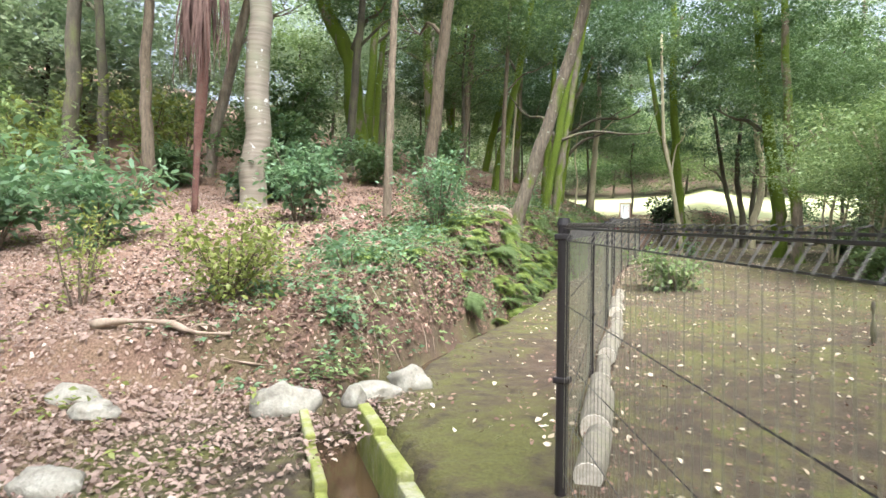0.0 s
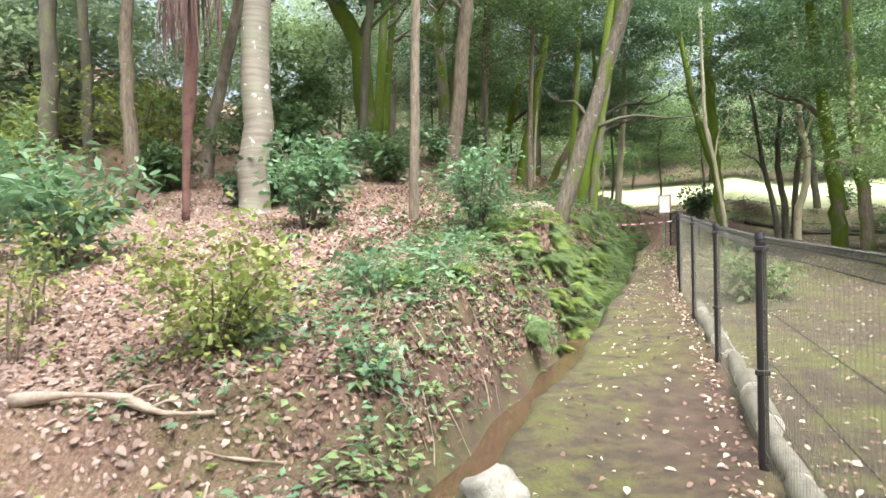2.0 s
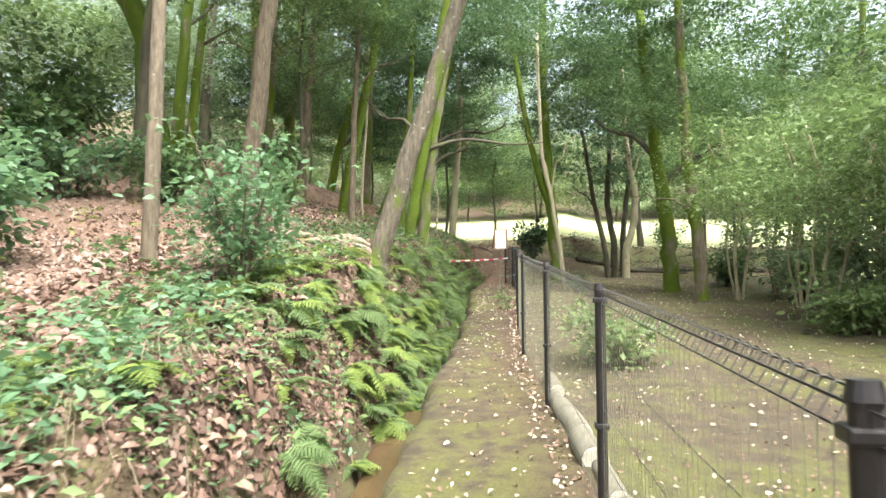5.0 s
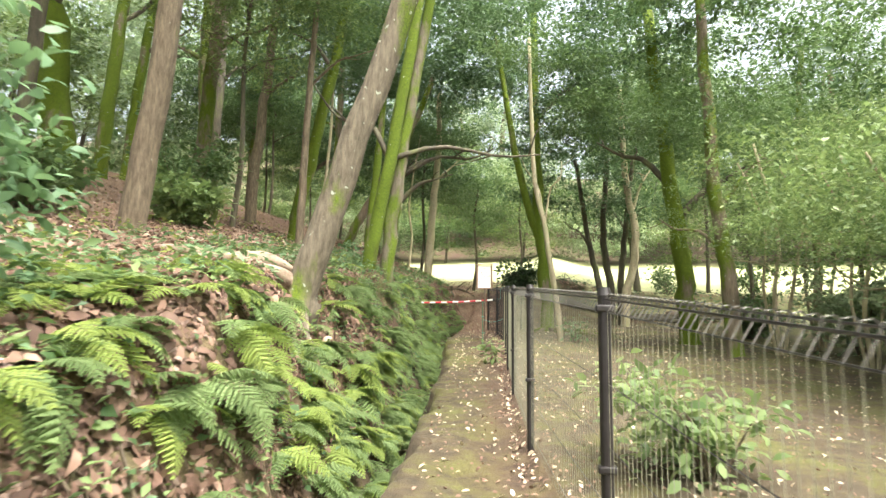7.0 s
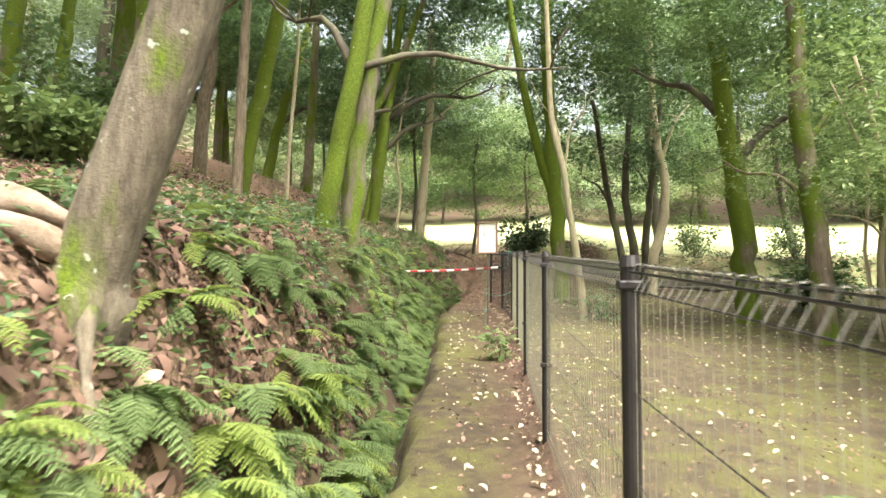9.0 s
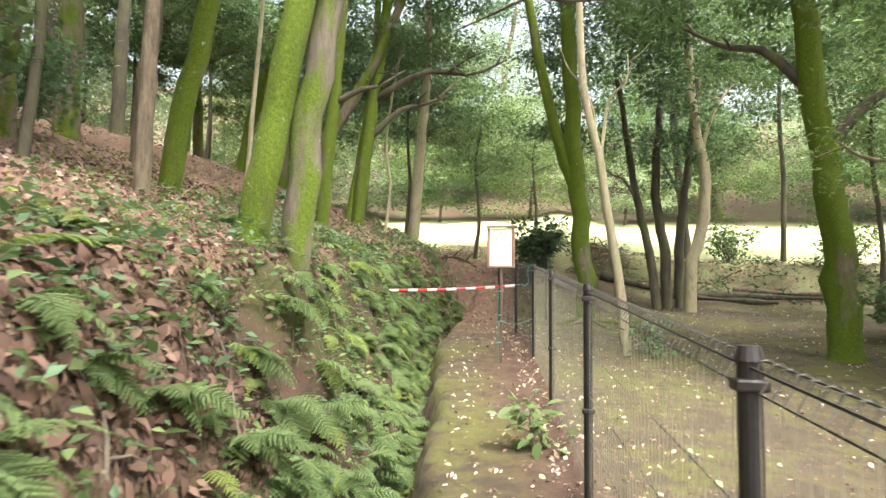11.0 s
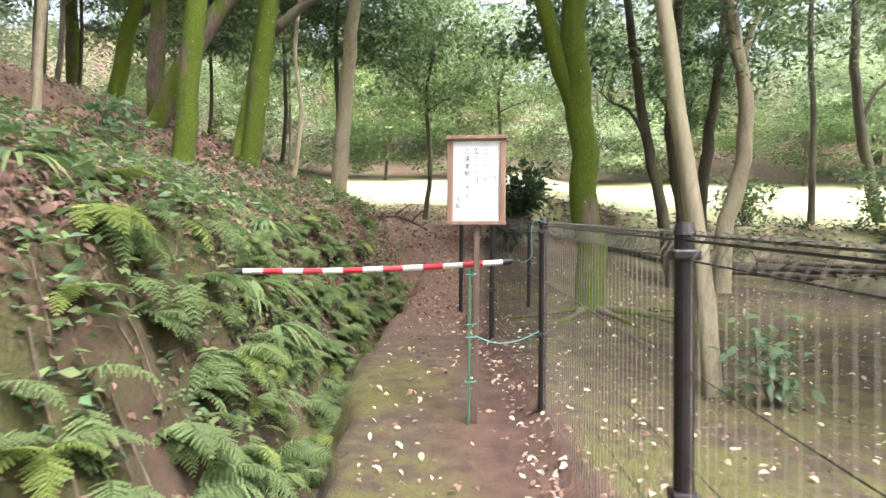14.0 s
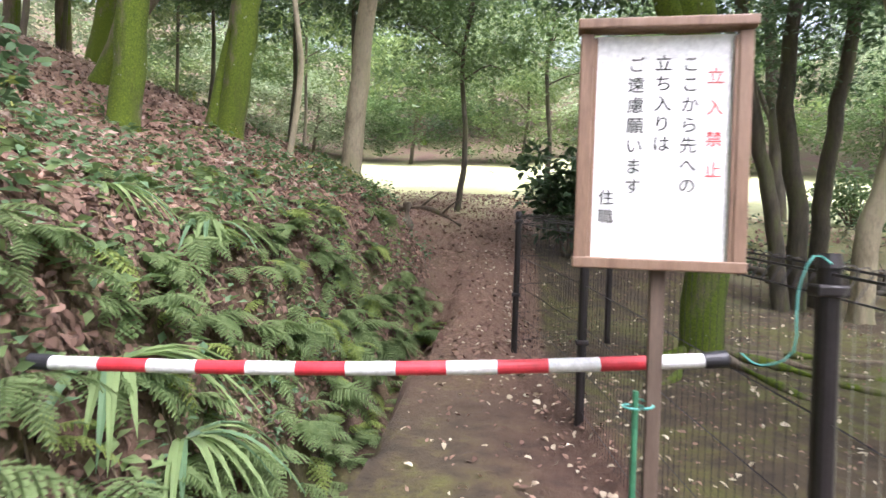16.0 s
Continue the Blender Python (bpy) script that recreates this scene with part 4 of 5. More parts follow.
# ---- shrubs ----
def shrub(name, label, spot, size, mat, seed, leaf, clumps=40, per=34, stems=11, stem_mat=None, slim=0.45, lift=0.55, group="shrubs", flat=0.7):
    x, y = spot
    t = thing(name, label, "shrub", group, (x, y, ground_z(x, y) - 0.03))
    w, h = size
    rng = np.random.default_rng(seed)
    pieces, tips = [], []
    for k in range(stems):
        a = rng.uniform(0, 6.28)
        e = np.array([math.cos(a) * w * 0.42, math.sin(a) * w * 0.42, h * (0.6 + 0.4 * rng.random())])
        e = e * np.array([1.0, 1.0, 1.0]) * rng.uniform(0.75, 1.2)
        run = spline([(0.04 * math.cos(a), 0.04 * math.sin(a), 0), e * 0.45 + np.array([0, 0, 0.12 * h]) + rng.normal(size=3) * 0.03, e], 6)
        tips += [np.array(run[q]) + rng.normal(size=3) * 0.09 * w for q in range(2, 6) for _ in range(max(1, round(clumps / stems / 4)))]
        pieces.append(tube(run, np.linspace(0.012, 0.003, 6) * (0.6 + h * 0.5), 5, seed=k))
    v, f = joined(pieces)
    put("woody_base", mesh_of("woody_base", v, f, [stem_mat or BARK_BROWN], smooth=True), t, "thin woody stems")
    me = leaf_cloud("foliage", mat, seed, clumps, per, (w * 0.5, w * 0.5, h * 0.42), leaf, 0.12 + 0.09 * w, flat, 0.2, 0.35, slim, fine=True, centres=tips)
    put("foliage", me, t)
    return t


shrub("shrub", "bluish-green broad-leaved evergreen shrub at the trunk's foot", (-5.55, 7.35), (0.95, 1.1), LEAF_BLUE, 201, 0.095, 52, 34)
shrub("shrub", "tall bluish-green shrub with large leaves on the fern bank", (-3.62, 7.85), (0.9, 1.05), LEAF_BLUE, 202, 0.07, 60, 34)
shrub("shrub", "sparse yellow-green shrub on the bank's edge", (-3.72, 4.05), (0.95, 0.66), LEAF_YELLOW, 203, 0.055, 46, 26, 16, lift=0.6)
shrub("shrub", "bluish-green shrub on the leafy slope", (-6.9, 5.3), (1.1, 1.0), LEAF_BLUE, 204, 0.16, 40, 30, slim=0.25)
shrub("shrub", "bluish-green shrub on the leafy slope", (-8.6, 5.1), (1.5, 1.4), LEAF_BLUE, 205, 0.14, 50, 36)
shrub("shrub", "light green shrub behind the leafy slope", (-10.2, 6.4), (1.9, 1.6), LEAF_LIGHT, 206, 0.12, 60, 40)
shrub("shrub", "dark low shrub beside the grey trunk", (-7.3, 8.8), (1.0, 0.6), LEAF_DARK, 207, 0.13, 36, 30)
shrub("shrub", "green evergreen shrub on the hillside", (-9.4, 11.4), (1.8, 1.2), LEAF_MID, 208, 0.13, 90, 44)
shrub("shrub", "green evergreen shrub on the hillside", (-6.4, 14.2), (0.8, 0.6), LEAF_LIGHT, 209, 0.12, 60, 40)
shrub("shrub", "green leafy shrub on the hillside", (-10.8, 13.6), (2.6, 2.2), LEAF_MID, 210, 0.14, 90, 44)
shrub("shrub", "light-leaved shrub growing in the fenced enclosure", (-0.7, 10.2), (0.95, 0.62), LEAF_LIGHT, 211, 0.085, 26, 22, lift=0.55)
shrub("shrub", "evergreen shrub beside the lawn", (-2.3, 25.6), (1.1, 1.5), LEAF_DARK, 212, 0.13, 60, 40, lift=0.62)
# Most of these edge shrubs have sunlight put into their pale leaf colour.
shrub("shrub", "light green shrub at the enclosure's edge", (3.9, 11.2), (2.4, 2.3), LEAF_SUN_TINT, 213, 0.10, 110, 46)
shrub("shrub", "light green shrub at the enclosure's edge", (4.3, 8.6), (2.2, 2.4), LEAF_SUN_TINT, 214, 0.10, 110, 46)
shrub("shrub", "green shrub at the enclosure's edge", (3.6, 14.6), (2.2, 1.9), LEAF_SUN_TINT, 215, 0.10, 100, 46)
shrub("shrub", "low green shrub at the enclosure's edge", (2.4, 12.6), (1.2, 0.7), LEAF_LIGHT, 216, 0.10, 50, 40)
shrub("shrub", "green shrub at the enclosure's edge", (3.6, 17.8), (2.0, 1.5), LEAF_SUN_TINT, 217, 0.11, 80, 46)
shrub("shrub", "low green shrub beside the mossy trunk", (2.9, 21.2), (1.1, 0.9), LEAF_MID, 218, 0.11, 40, 40)
shrub("shrub", "low evergreen shrub on the lawn's edge", (2.6, 28.6), (1.6, 0.9), LEAF_MID, 219, 0.10, 40, 30)
shrub("shrub", "low evergreen shrub on the lawn's edge", (5.0, 27.6), (1.8, 1.0), LEAF_MID, 220, 0.10, 40, 30)
shrub("shrub", "small leafy sapling on the leafy hillside", (-6.05, 20.8), (0.42, 0.5), LEAF_BLUE, 221, 0.11, 10, 11, 4)
for k, (x, y, w, h, mat) in enumerate(((-8.3, 11.6, 1.5, 1.1, LEAF_BLUE), (-7.4, 12.6, 1.3, 0.9, LEAF_MID), (-11.8, 10.2, 1.8, 1.7, LEAF_YELLOW), (-12.8, 12.2, 2.2, 2.2, LEAF_LIGHT), (-13.2, 8.4, 1.8, 1.9, LEAF_YELLOW), (-9.9, 9.4, 1.1, 0.7, LEAF_MID), (-7.6, 16.0, 1.6, 1.2, LEAF_MID), (-9.2, 18.4, 1.8, 1.4, LEAF_BLUE))):
    shrub("shrub", "leafy evergreen shrub under the trees on the hillside" if mat is not LEAF_YELLOW else "yellow-green leafy shrub under the trees on the hillside", (x, y), (w, h), mat, 240 + k, 0.12, 60, 36)
shrub("shrub", "thin sapling on the leafy slope", (-4.9, 3.6), (0.45, 0.7), LEAF_YELLOW, 222, 0.05, 14, 16, 4)
shrub("shrub", "thin sapling on the leafy slope", (-5.6, 4.2), (0.5, 0.8), LEAF_YELLOW, 223, 0.05, 14, 16, 4)
shrub("shrub", "broad-leaved seedling on the bank", (-3.05, 9.4), (0.26, 0.2), LEAF_MID, 224, 0.06, 7, 8, 3)
shrub("shrub", "broad-leaved seedling on the bank", (-3.3, 5.2), (0.4, 0.3), LEAF_BLUE, 225, 0.075, 10, 9, 4)
shrub("shrub", "broad-leaved seedling growing at the fence foot", (-2.33, 15.6), (0.2, 0.28), LEAF_LIGHT, 226, 0.10, 6, 8, 3)
shrub("shrub", "broad-leaved seedling in the enclosure", (-0.95, 19.1), (0.4, 0.5), LEAF_BLUE, 227, 0.09, 7, 8, 4)
shrub("shrub", "broad-leaved seedling on the soil bank", (-2.75, 4.25), (0.22, 0.2), LEAF_BLUE, 228, 0.06, 5, 8, 3)


# ---- ferns ----
def frond_arrays(seed, n=13, lobes=5):
    """One arching frond, one metre long, from the origin out along x: paired leaflets, longest near the foot, each cut into lobes."""
    rng = np.random.default_rng(seed)
    u = np.linspace(0.13, 1.0, n)
    c = np.stack([u * (0.92 - 0.10 * u), 0.025 * np.sin(3 * u + seed), 0.42 * u - 0.50 * u ** 2], 1)
    tan = np.gradient(c, axis=0)
    tan /= np.linalg.norm(tan, axis=1, keepdims=True)
    ln = 0.34 * np.clip((1.03 - u), 0, 1) ** 0.8 * np.clip(0.6 + 2.2 * (u - 0.13), 0, 1) + 0.014
    vs, fs, o = [], [], 0
    for sgn in (-1, 1):
        for i in range(n):
            al = tan[i] * (0.34 + 0.35 * u[i]) + np.array([0, sgn, -0.08]) + rng.normal(size=3) * 0.06
            al /= np.linalg.norm(al)
            nr = np.cross(al, tan[i]) * -sgn
            nr /= np.linalg.norm(nr)
            ac = np.cross(nr, al)
            L = ln[i] * (0.88 + 0.24 * rng.random())
            q = np.linspace(0, 1, lobes + 1)
            rib = c[i] + al * (q * L)[:, None] - np.array([0, 0, 1.0]) * (0.14 * L * q ** 2)[:, None]
            w = 0.052 * (0.35 + 0.65 * L / 0.34) * (1.02 - q[:-1]) ** 0.55
            vs.append(rib)
            for s2 in (-1, 1):
                for go, wide in ((0.22, 0.86), (0.92, 1.0)):
                    vs.append(rib[:-1] + al * (go * L / lobes) + ac * (s2 * wide * w)[:, None] + nr * (0.16 * w)[:, None])
            for j in range(lobes):
                for k in (o + lobes + 1 + j, o + 3 * lobes + 1 + j):
                    fs += [(o + j, k, k + lobes), (o + j, k + lobes, o + j + 1)]
            o += 5 * lobes + 1
    v, f = tube([tuple(p) for p in np.vstack([[0, 0, -0.02], c[::4]])], np.linspace(0.008, 0.002, len(c[::4]) + 1), 3, cap=False)
    q = np.array(f)
    fs = np.concatenate([np.array(fs), q[:, [0, 1, 2]] + o, q[:, [0, 2, 3]] + o])
    vs.append(np.array([tuple(p) for p in v]))
    return np.concatenate(vs), fs


def frond_mesh(seed, mat):
    v, f = frond_arrays(seed)
    return fast_mesh("frond", v, f, [mat])


FRONDS = [[frond_mesh(s, m) for s in (1, 2, 3)] for m in (FERN, FERN_SUN_TINT)]


def outward(x, y):
    """Downhill way, for growth that leans off the bank."""
    d = 0.15
    g = np.array([ground_z(x + d, y) - ground_z(x - d, y), ground_z(x, y + d) - ground_z(x, y - d)]) / (2 * d)
    return -g


def fern(x, y, size, seed, bright):
    rng = np.random.default_rng(seed)
    t = thing("fern", "fern on the bank coloured a sunlit yellow-green" if bright else "green fern growing from the bank", "fern", "ferns on the bank", (x, y, ground_z(x, y) - 0.01))
    g = outward(x, y)
    lean = math.atan2(g[1], g[0])
    steep = min(1.0, float(np.hypot(*g)))
    n = rng.integers(6, 10)
    for k in range(n):
        a = lean - 0.6 * steep + (rng.uniform(-1.0, 1.0) * (3.1 - 1.3 * steep))
        s = size * rng.uniform(0.65, 1.15)
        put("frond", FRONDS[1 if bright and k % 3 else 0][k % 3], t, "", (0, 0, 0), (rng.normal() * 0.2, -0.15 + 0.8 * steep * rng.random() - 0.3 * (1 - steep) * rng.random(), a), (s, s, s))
    return t


rng = np.random.default_rng(5)
FERNS = []
for k in range(9000):
    y = rng.uniform(5.2, 23.5)
    x = float(lerp_table(y, EDGE)) - 0.36 + 0.15 - 1.6 * rng.random() ** 1.4
    e = float(bank_depth(x, y))
    dens = float(lerp_table(y, [(5, 0.10), (6.5, 0.35), (8, 0.9), (9, 0.8), (12, 0.75), (14.5, 0.8), (16, 1.0), (21, 1.0), (23, 0.5), (24, 0.2)]))
    top = float(lerp_table(y, [(7, 0.22), (9, 0.45), (10.8, 0.30), (12, 0.08), (14.5, 0.04)]))
    mid = float(lerp_table(y, [(13.5, 1.0), (15, 0.5), (17.5, 0.5), (18.5, 0.8)]))
    dens *= float(lerp_table(e, [(-0.15, 1.0), (0.16, 1.0), (0.28, mid), (0.5, mid * (0.4 + 0.6 * top)), (0.75, top), (1.5, 0.3 * top)]))
    if y < 8 and e < 0.45:
        dens *= 0.12
    if x < -3.35 and 9.6 < y < 11.3:
        continue
    if (x + 4.15) ** 2 + (y - 19.0) ** 2 < 0.06:
        continue
    if rng.random() > dens or any((x - a) ** 2 + (y - b) ** 2 < (0.020 if e < 0.25 else 0.034) for a, b in FERNS):
        continue
    FERNS.append((x, y))
    if len(FERNS) > 297:
        break
for k, (x, y) in enumerate(FERNS):
    fern(x, y, (0.30 if y < 13 else 0.24) + 0.16 * random.random(), 500 + k, bright=(random.random() < (0.6 if y < 13 else 0.2)))


def fern_carpet(name, label, mat, seed, n, size, inner):
    """Small ferns too close-set to count, low on the face of the bank and over the ditch."""
    rng = np.random.default_rng(seed)
    tv, tf = frond_arrays(seed, 11, 4)
    y = rng.uniform(7.6, 23.6, n)
    e = -0.09 + inner * (1 - 0.4 * smoothstep(10.8, 11.6, y) * (1 - smoothstep(13.6, 14.4, y))) * rng.random(n) ** 1.25
    thin = lerp_table(y, [(7.6, 0.0), (8.6, 0.3), (10, 0.75), (13.4, 1.0), (14.6, 0.8), (17.4, 0.65), (18.6, 1.0), (22.5, 0.8), (23.6, 0.2)])
    bare = (y > 14.4) & (y < 18.3) & (e > 0.16) & (np.sin(2.4 * y) + np.sin(5.3 * y + 6 * e) > -0.5)
    keep = (rng.random(n) < thin) & ~(bare & (rng.random(n) < 0.85))
    y, e = y[keep], e[keep]
    x = lerp_table(y, EDGE) - 0.36 - e
    z = height(x, y) - 0.01
    d = 0.12
    lean = np.arctan2(height(x, y - d) - height(x, y + d), height(x - d, y) - height(x + d, y))
    a = lean - 0.75 + rng.uniform(-1.3, 1.3, len(y))
    tilt = 0.0 + 0.75 * rng.random(len(y))
    s = size * rng.uniform(0.6, 1.2, len(y))
    ca, sa, ct, st = np.cos(a), np.sin(a), np.cos(tilt), np.sin(tilt)
    X, Y, Z = tv[:, 0][None], tv[:, 1][None], tv[:, 2][None]
    r, up = X * ct[:, None] + Z * st[:, None], Z * ct[:, None] - X * st[:, None]
    V = np.stack([r * ca[:, None] - Y * sa[:, None], r * sa[:, None] + Y * ca[:, None], up], -1) * s[:, None, None] + np.stack([x, y, z], 1)[:, None, :]
    F = tf[None] + (np.arange(len(y)) * len(tv))[:, None, None]
    return tagged(new(name, fast_mesh(name, V.reshape(-1, 3), F.reshape(-1, 3), [mat])), label, "ferns", kind="stuff")


fern_carpet("fern_carpet", "close-set green ferns over the foot of the bank", FERN, 61, 560, 0.32, 0.62)
fern_carpet("fern_carpet", "small ferns down the bank coloured a sunlit yellow-green", FERN_SUN_TINT, 62, 190, 0.30, 0.75)


def strap_plant(x, y, size, seed):
    """A tuft of long hanging strap leaves."""
    t = thing("strap_leaved_plant", "dark green tuft of long strap leaves hanging from the bank", "plant", "strap-leaved plants", (x, y, ground_z(x, y)))
    rng = np.random.default_rng(seed)
    g = outward(x, y)
    lean = math.atan2(g[1], g[0])
    for k in range(15):
        a = lean + rng.uniform(-1.7, 1.7)
        L = size * rng.uniform(0.7, 1.1)
        u = np.linspace(0, 1, 7)
        r, z = L * 0.95 * u, L * (0.62 * u - 0.95 * u ** 2)
        c = np.stack([r * math.cos(a), r * math.sin(a), z], 1)
        s = np.array([-math.sin(a), math.cos(a), 0]) * 0.017 * size / 0.5
        w = np.array([0.5, 0.9, 1, 1, 0.85, 0.55, 0.05])[:, None]
        v = np.concatenate([c - s * w, c + np.array([0, 0, -0.006]), c + s * w])
        f = [(i, i + 7, i + 8, i + 1) for i in range(6)] + [(i + 7, i + 14, i + 15, i + 8) for i in range(6)]
        put("strap_leaf", mesh_of("strap_leaf", v, f, [FERN if k % 3 else LEAF_BLUE]), t)


for k, (x, y, s) in enumerate(((-4.26, 19.32, 0.52), (-4.12, 19.5, 0.42), (-4.6, 20.6, 0.42), (-4.75, 19.9, 0.35), (-4.9, 21.6, 0.4), (-4.4, 17.4, 0.35), (-3.7, 6.9, 0.35), (-5.3, 6.9, 0.4))):
    strap_plant(x, y, s, 900 + k)


# ---- ground cover that nobody could count ----
def scatter_leaves(name, label, mat, seed, n, pick, leaf, lift=0.006, slim=0.55, tilt=0.35):
    rng = np.random.default_rng(seed)
    x, y = pick(rng, n)
    e = bank_depth(x, y)
    bare = (e > 0.0) & (e < 0.4) & (y < 5.2) & (x > -4.3)
    mossy = (e > -0.1) & (e < 0.55) & (y > 14.2) & (y < 18.4)
    keep = ~((bare & (rng.random(len(x)) < 0.5)) | (mossy & (rng.random(len(x)) < 0.88)))
    x, y = x[keep], y[keep]
    z = height(x, y) + lift + 0.012 * rng.random(len(x))
    d = 0.05
    gx = (height(x + d, y) - height(x - d, y)) / (2 * d)
    gy = (height(x, y + d) - height(x, y - d)) / (2 * d)
    nr = np.stack([-gx, -gy, np.ones_like(gx)], 1) + rng.normal(size=(len(x), 3)) * tilt
    nr /= np.linalg.norm(nr, axis=1, keepdims=True)
    al = rng.normal(size=(len(x), 3))
    al -= nr * np.sum(al * nr, 1, keepdims=True)
    al /= np.linalg.norm(al, axis=1, keepdims=True)
    ln = leaf * (0.55 + 0.8 * rng.random(len(x)))
    v, f = curled_leaves(np.stack([x, y, z], 1) - al * ln[:, None] * 0.5, nr, al, ln, ln * slim, 0.4, rng)
    return tagged(new(name, fast_mesh(name, v, f, [mat])), label, "fallen leaves", kind="stuff")


def on_bank(rng, n):
    y = rng.uniform(3.2, 25, n)
    e = rng.uniform(0.0, 1.6, n)
    return lerp_table(y, EDGE) - 0.36 - e, y


def on_face(rng, n):
    y = rng.uniform(3.4, 24, n)
    return lerp_table(y, EDGE) - 0.36 - 0.04 - 0.62 * rng.random(n), y


def on_shoulder(rng, n):
    y = rng.uniform(3.6, 24, n)
    return lerp_table(y, EDGE) - 0.75 - 3.4 * rng.random(n) ** 1.2, y


def on_near_bank(rng, n):
    y = rng.uniform(4.0, 7.5, n)
    return lerp_table(y, EDGE) - 0.65 - 1.1 * rng.random(n), y


def on_hill(rng, n):
    y = rng.uniform(1.0, 30, n) ** 1.0
    x = lerp_table(y, EDGE) - 1.2 - 9 * rng.random(n) ** 1.4
    return x, y


def on_slope(rng, n):
    a, r = rng.uniform(0, 1, n), rng.uniform(0, 1, n)
    x, y = -1.9 - 7.5 * a, -2.5 + 11.4 * r ** 0.7
    keep = (bank_depth(x, y) > 0.1) | (y < 3.4)
    return x[keep], y[keep]


def on_path(rng, n):
    y = rng.uniform(3, 26, n)
    a, b = lerp_table(y, EDGE), lerp_table(y, FENCE)
    u = rng.random(n)
    u = np.where(rng.random(n) < 0.45, 1 - 0.18 * rng.random(n), u)
    return a + (b - a) * (0.10 + 0.90 * u), y


def in_enclosure(rng, n):
    y = rng.uniform(1, 27, n)
    return lerp_table(y, FENCE) + 0.05 + 6 * rng.random(n) ** 1.5, y


def on_ramp(rng, n):
    return rng.uniform(-6.5, -2.7, n), rng.uniform(22, 31, n)


def before_bank(rng, n):
    return rng.uniform(-5.5, -1.6, n), rng.uniform(1.2, 3.7, n)


scatter_leaves("leaf_litter", "brown and pink dry leaves over the hillside", LITTER, 31, 26000, on_hill, 0.058, tilt=0.5)
scatter_leaves("leaf_litter", "pale dry leaves over the leafy slope", LITTER, 32, 42000, on_slope, 0.04, tilt=0.5)
scatter_leaves("leaf_litter", "reddish-brown dry leaves down the bank", LITTER_RED, 33, 24000, on_bank, 0.05, tilt=0.85, slim=0.4)
scatter_leaves("leaf_litter", "dark reddish leaves caught on the face of the bank", LITTER_DARK, 48, 32000, on_face, 0.045, 0.0, 0.42, 0.8)
def on_fern_bank(rng, n):
    y = rng.uniform(6.0, 13.5, n)
    return lerp_table(y, EDGE) - 0.42 - 1.9 * rng.random(n), y


scatter_leaves("leaf_litter", "large curled brown leaves caught among the ferns", LITTER_RED, 51, 5200, on_fern_bank, 0.085, 0.008, 0.42, 0.9)
scatter_leaves("leaf_litter", "large dark curled leaves caught among the ferns", LITTER_DARK, 52, 5200, on_fern_bank, 0.08, 0.004, 0.45, 0.8)
scatter_leaves("leaf_litter", "dark brown dry leaves over the shoulder of the bank", LITTER_DARK, 46, 16000, on_shoulder, 0.058, tilt=0.6, slim=0.45)
scatter_leaves("leaf_litter", "pale dry leaves scattered on the path", FLECKS, 34, 900, on_path, 0.042)
scatter_leaves("leaf_litter", "small brown leaves along the path", LITTER_RED, 35, 1900, on_path, 0.036)
scatter_leaves("leaf_litter", "pale dry leaves scattered in the enclosure", FLECKS, 36, 3000, in_enclosure, 0.04)
scatter_leaves("leaf_litter", "small brown leaves over the enclosure's earth", LITTER_RED, 40, 15000, in_enclosure, 0.026)
scatter_leaves("leaf_litter", "brown dry leaves over the slope at the path's end", LITTER_RED, 38, 9000, on_ramp, 0.055)
scatter_leaves("leaf_litter", "pale dry leaves before the bank", LITTER, 37, 7000, before_bank, 0.034)


def undergrowth(name, label, mat, seed, n, pick, leaf, per=9, spread=0.10):
    """Low seedlings: small rosettes of leaves."""
    rng = np.random.default_rng(seed)
    x, y = pick(rng, n)
    k = np.repeat(np.arange(len(x)), per)
    a = rng.uniform(0, 6.28, len(k))
    r = spread * rng.random(len(k))
    px, py = x[k] + r * np.cos(a), y[k] + r * np.sin(a)
    h = (0.03 + 0.16 * rng.random(len(x)))[k] * rng.random(len(k))
    pos = np.stack([px, py, height(px, py) + 0.02 + h], 1)
    nr = rng.normal(size=(len(k), 3)) * 0.4 + np.array([0, 0, 1])
    nr /= np.linalg.norm(nr, axis=1, keepdims=True)
    al = np.stack([np.cos(a), np.sin(a), -0.1 + 0 * a], 1) + rng.normal(size=(len(k), 3)) * 0.3
    al -= nr * np.sum(al * nr, 1, keepdims=True)
    al /= np.linalg.norm(al, axis=1, keepdims=True)
    ln = leaf * (0.6 + 0.8 * rng.random(len(k)))
    v, f = leaf_fan(pos, nr, al, ln, ln * 0.5)
    return tagged(new(name, fast_mesh(name, v, f, [mat])), label, "undergrowth", kind="stuff")


def on_bank_top(rng, n):
    y = rng.uniform(4.2, 26, n)
    return lerp_table(y, EDGE) - 0.8 - 2.2 * rng.random(n) ** 1.5, y


undergrowth("undergrowth", "low green seedlings along the top of the bank", LEAF_MID, 41, 420, on_bank_top, 0.075)
undergrowth("undergrowth", "low bluish seedlings and ivy on the bank", LEAF_BLUE, 42, 700, on_bank, 0.055)
undergrowth("undergrowth", "small green leaves sprouting low on the bank", FERN, 49, 420, on_face, 0.06, 8, 0.09)
undergrowth("undergrowth", "small green creepers on the bank", LEAF_MID, 44, 420, on_bank, 0.045, 8, 0.12)
undergrowth("undergrowth", "bluish seedlings along the near edge of the bank", LEAF_BLUE, 47, 110, on_near_bank, 0.07, 10, 0.13)
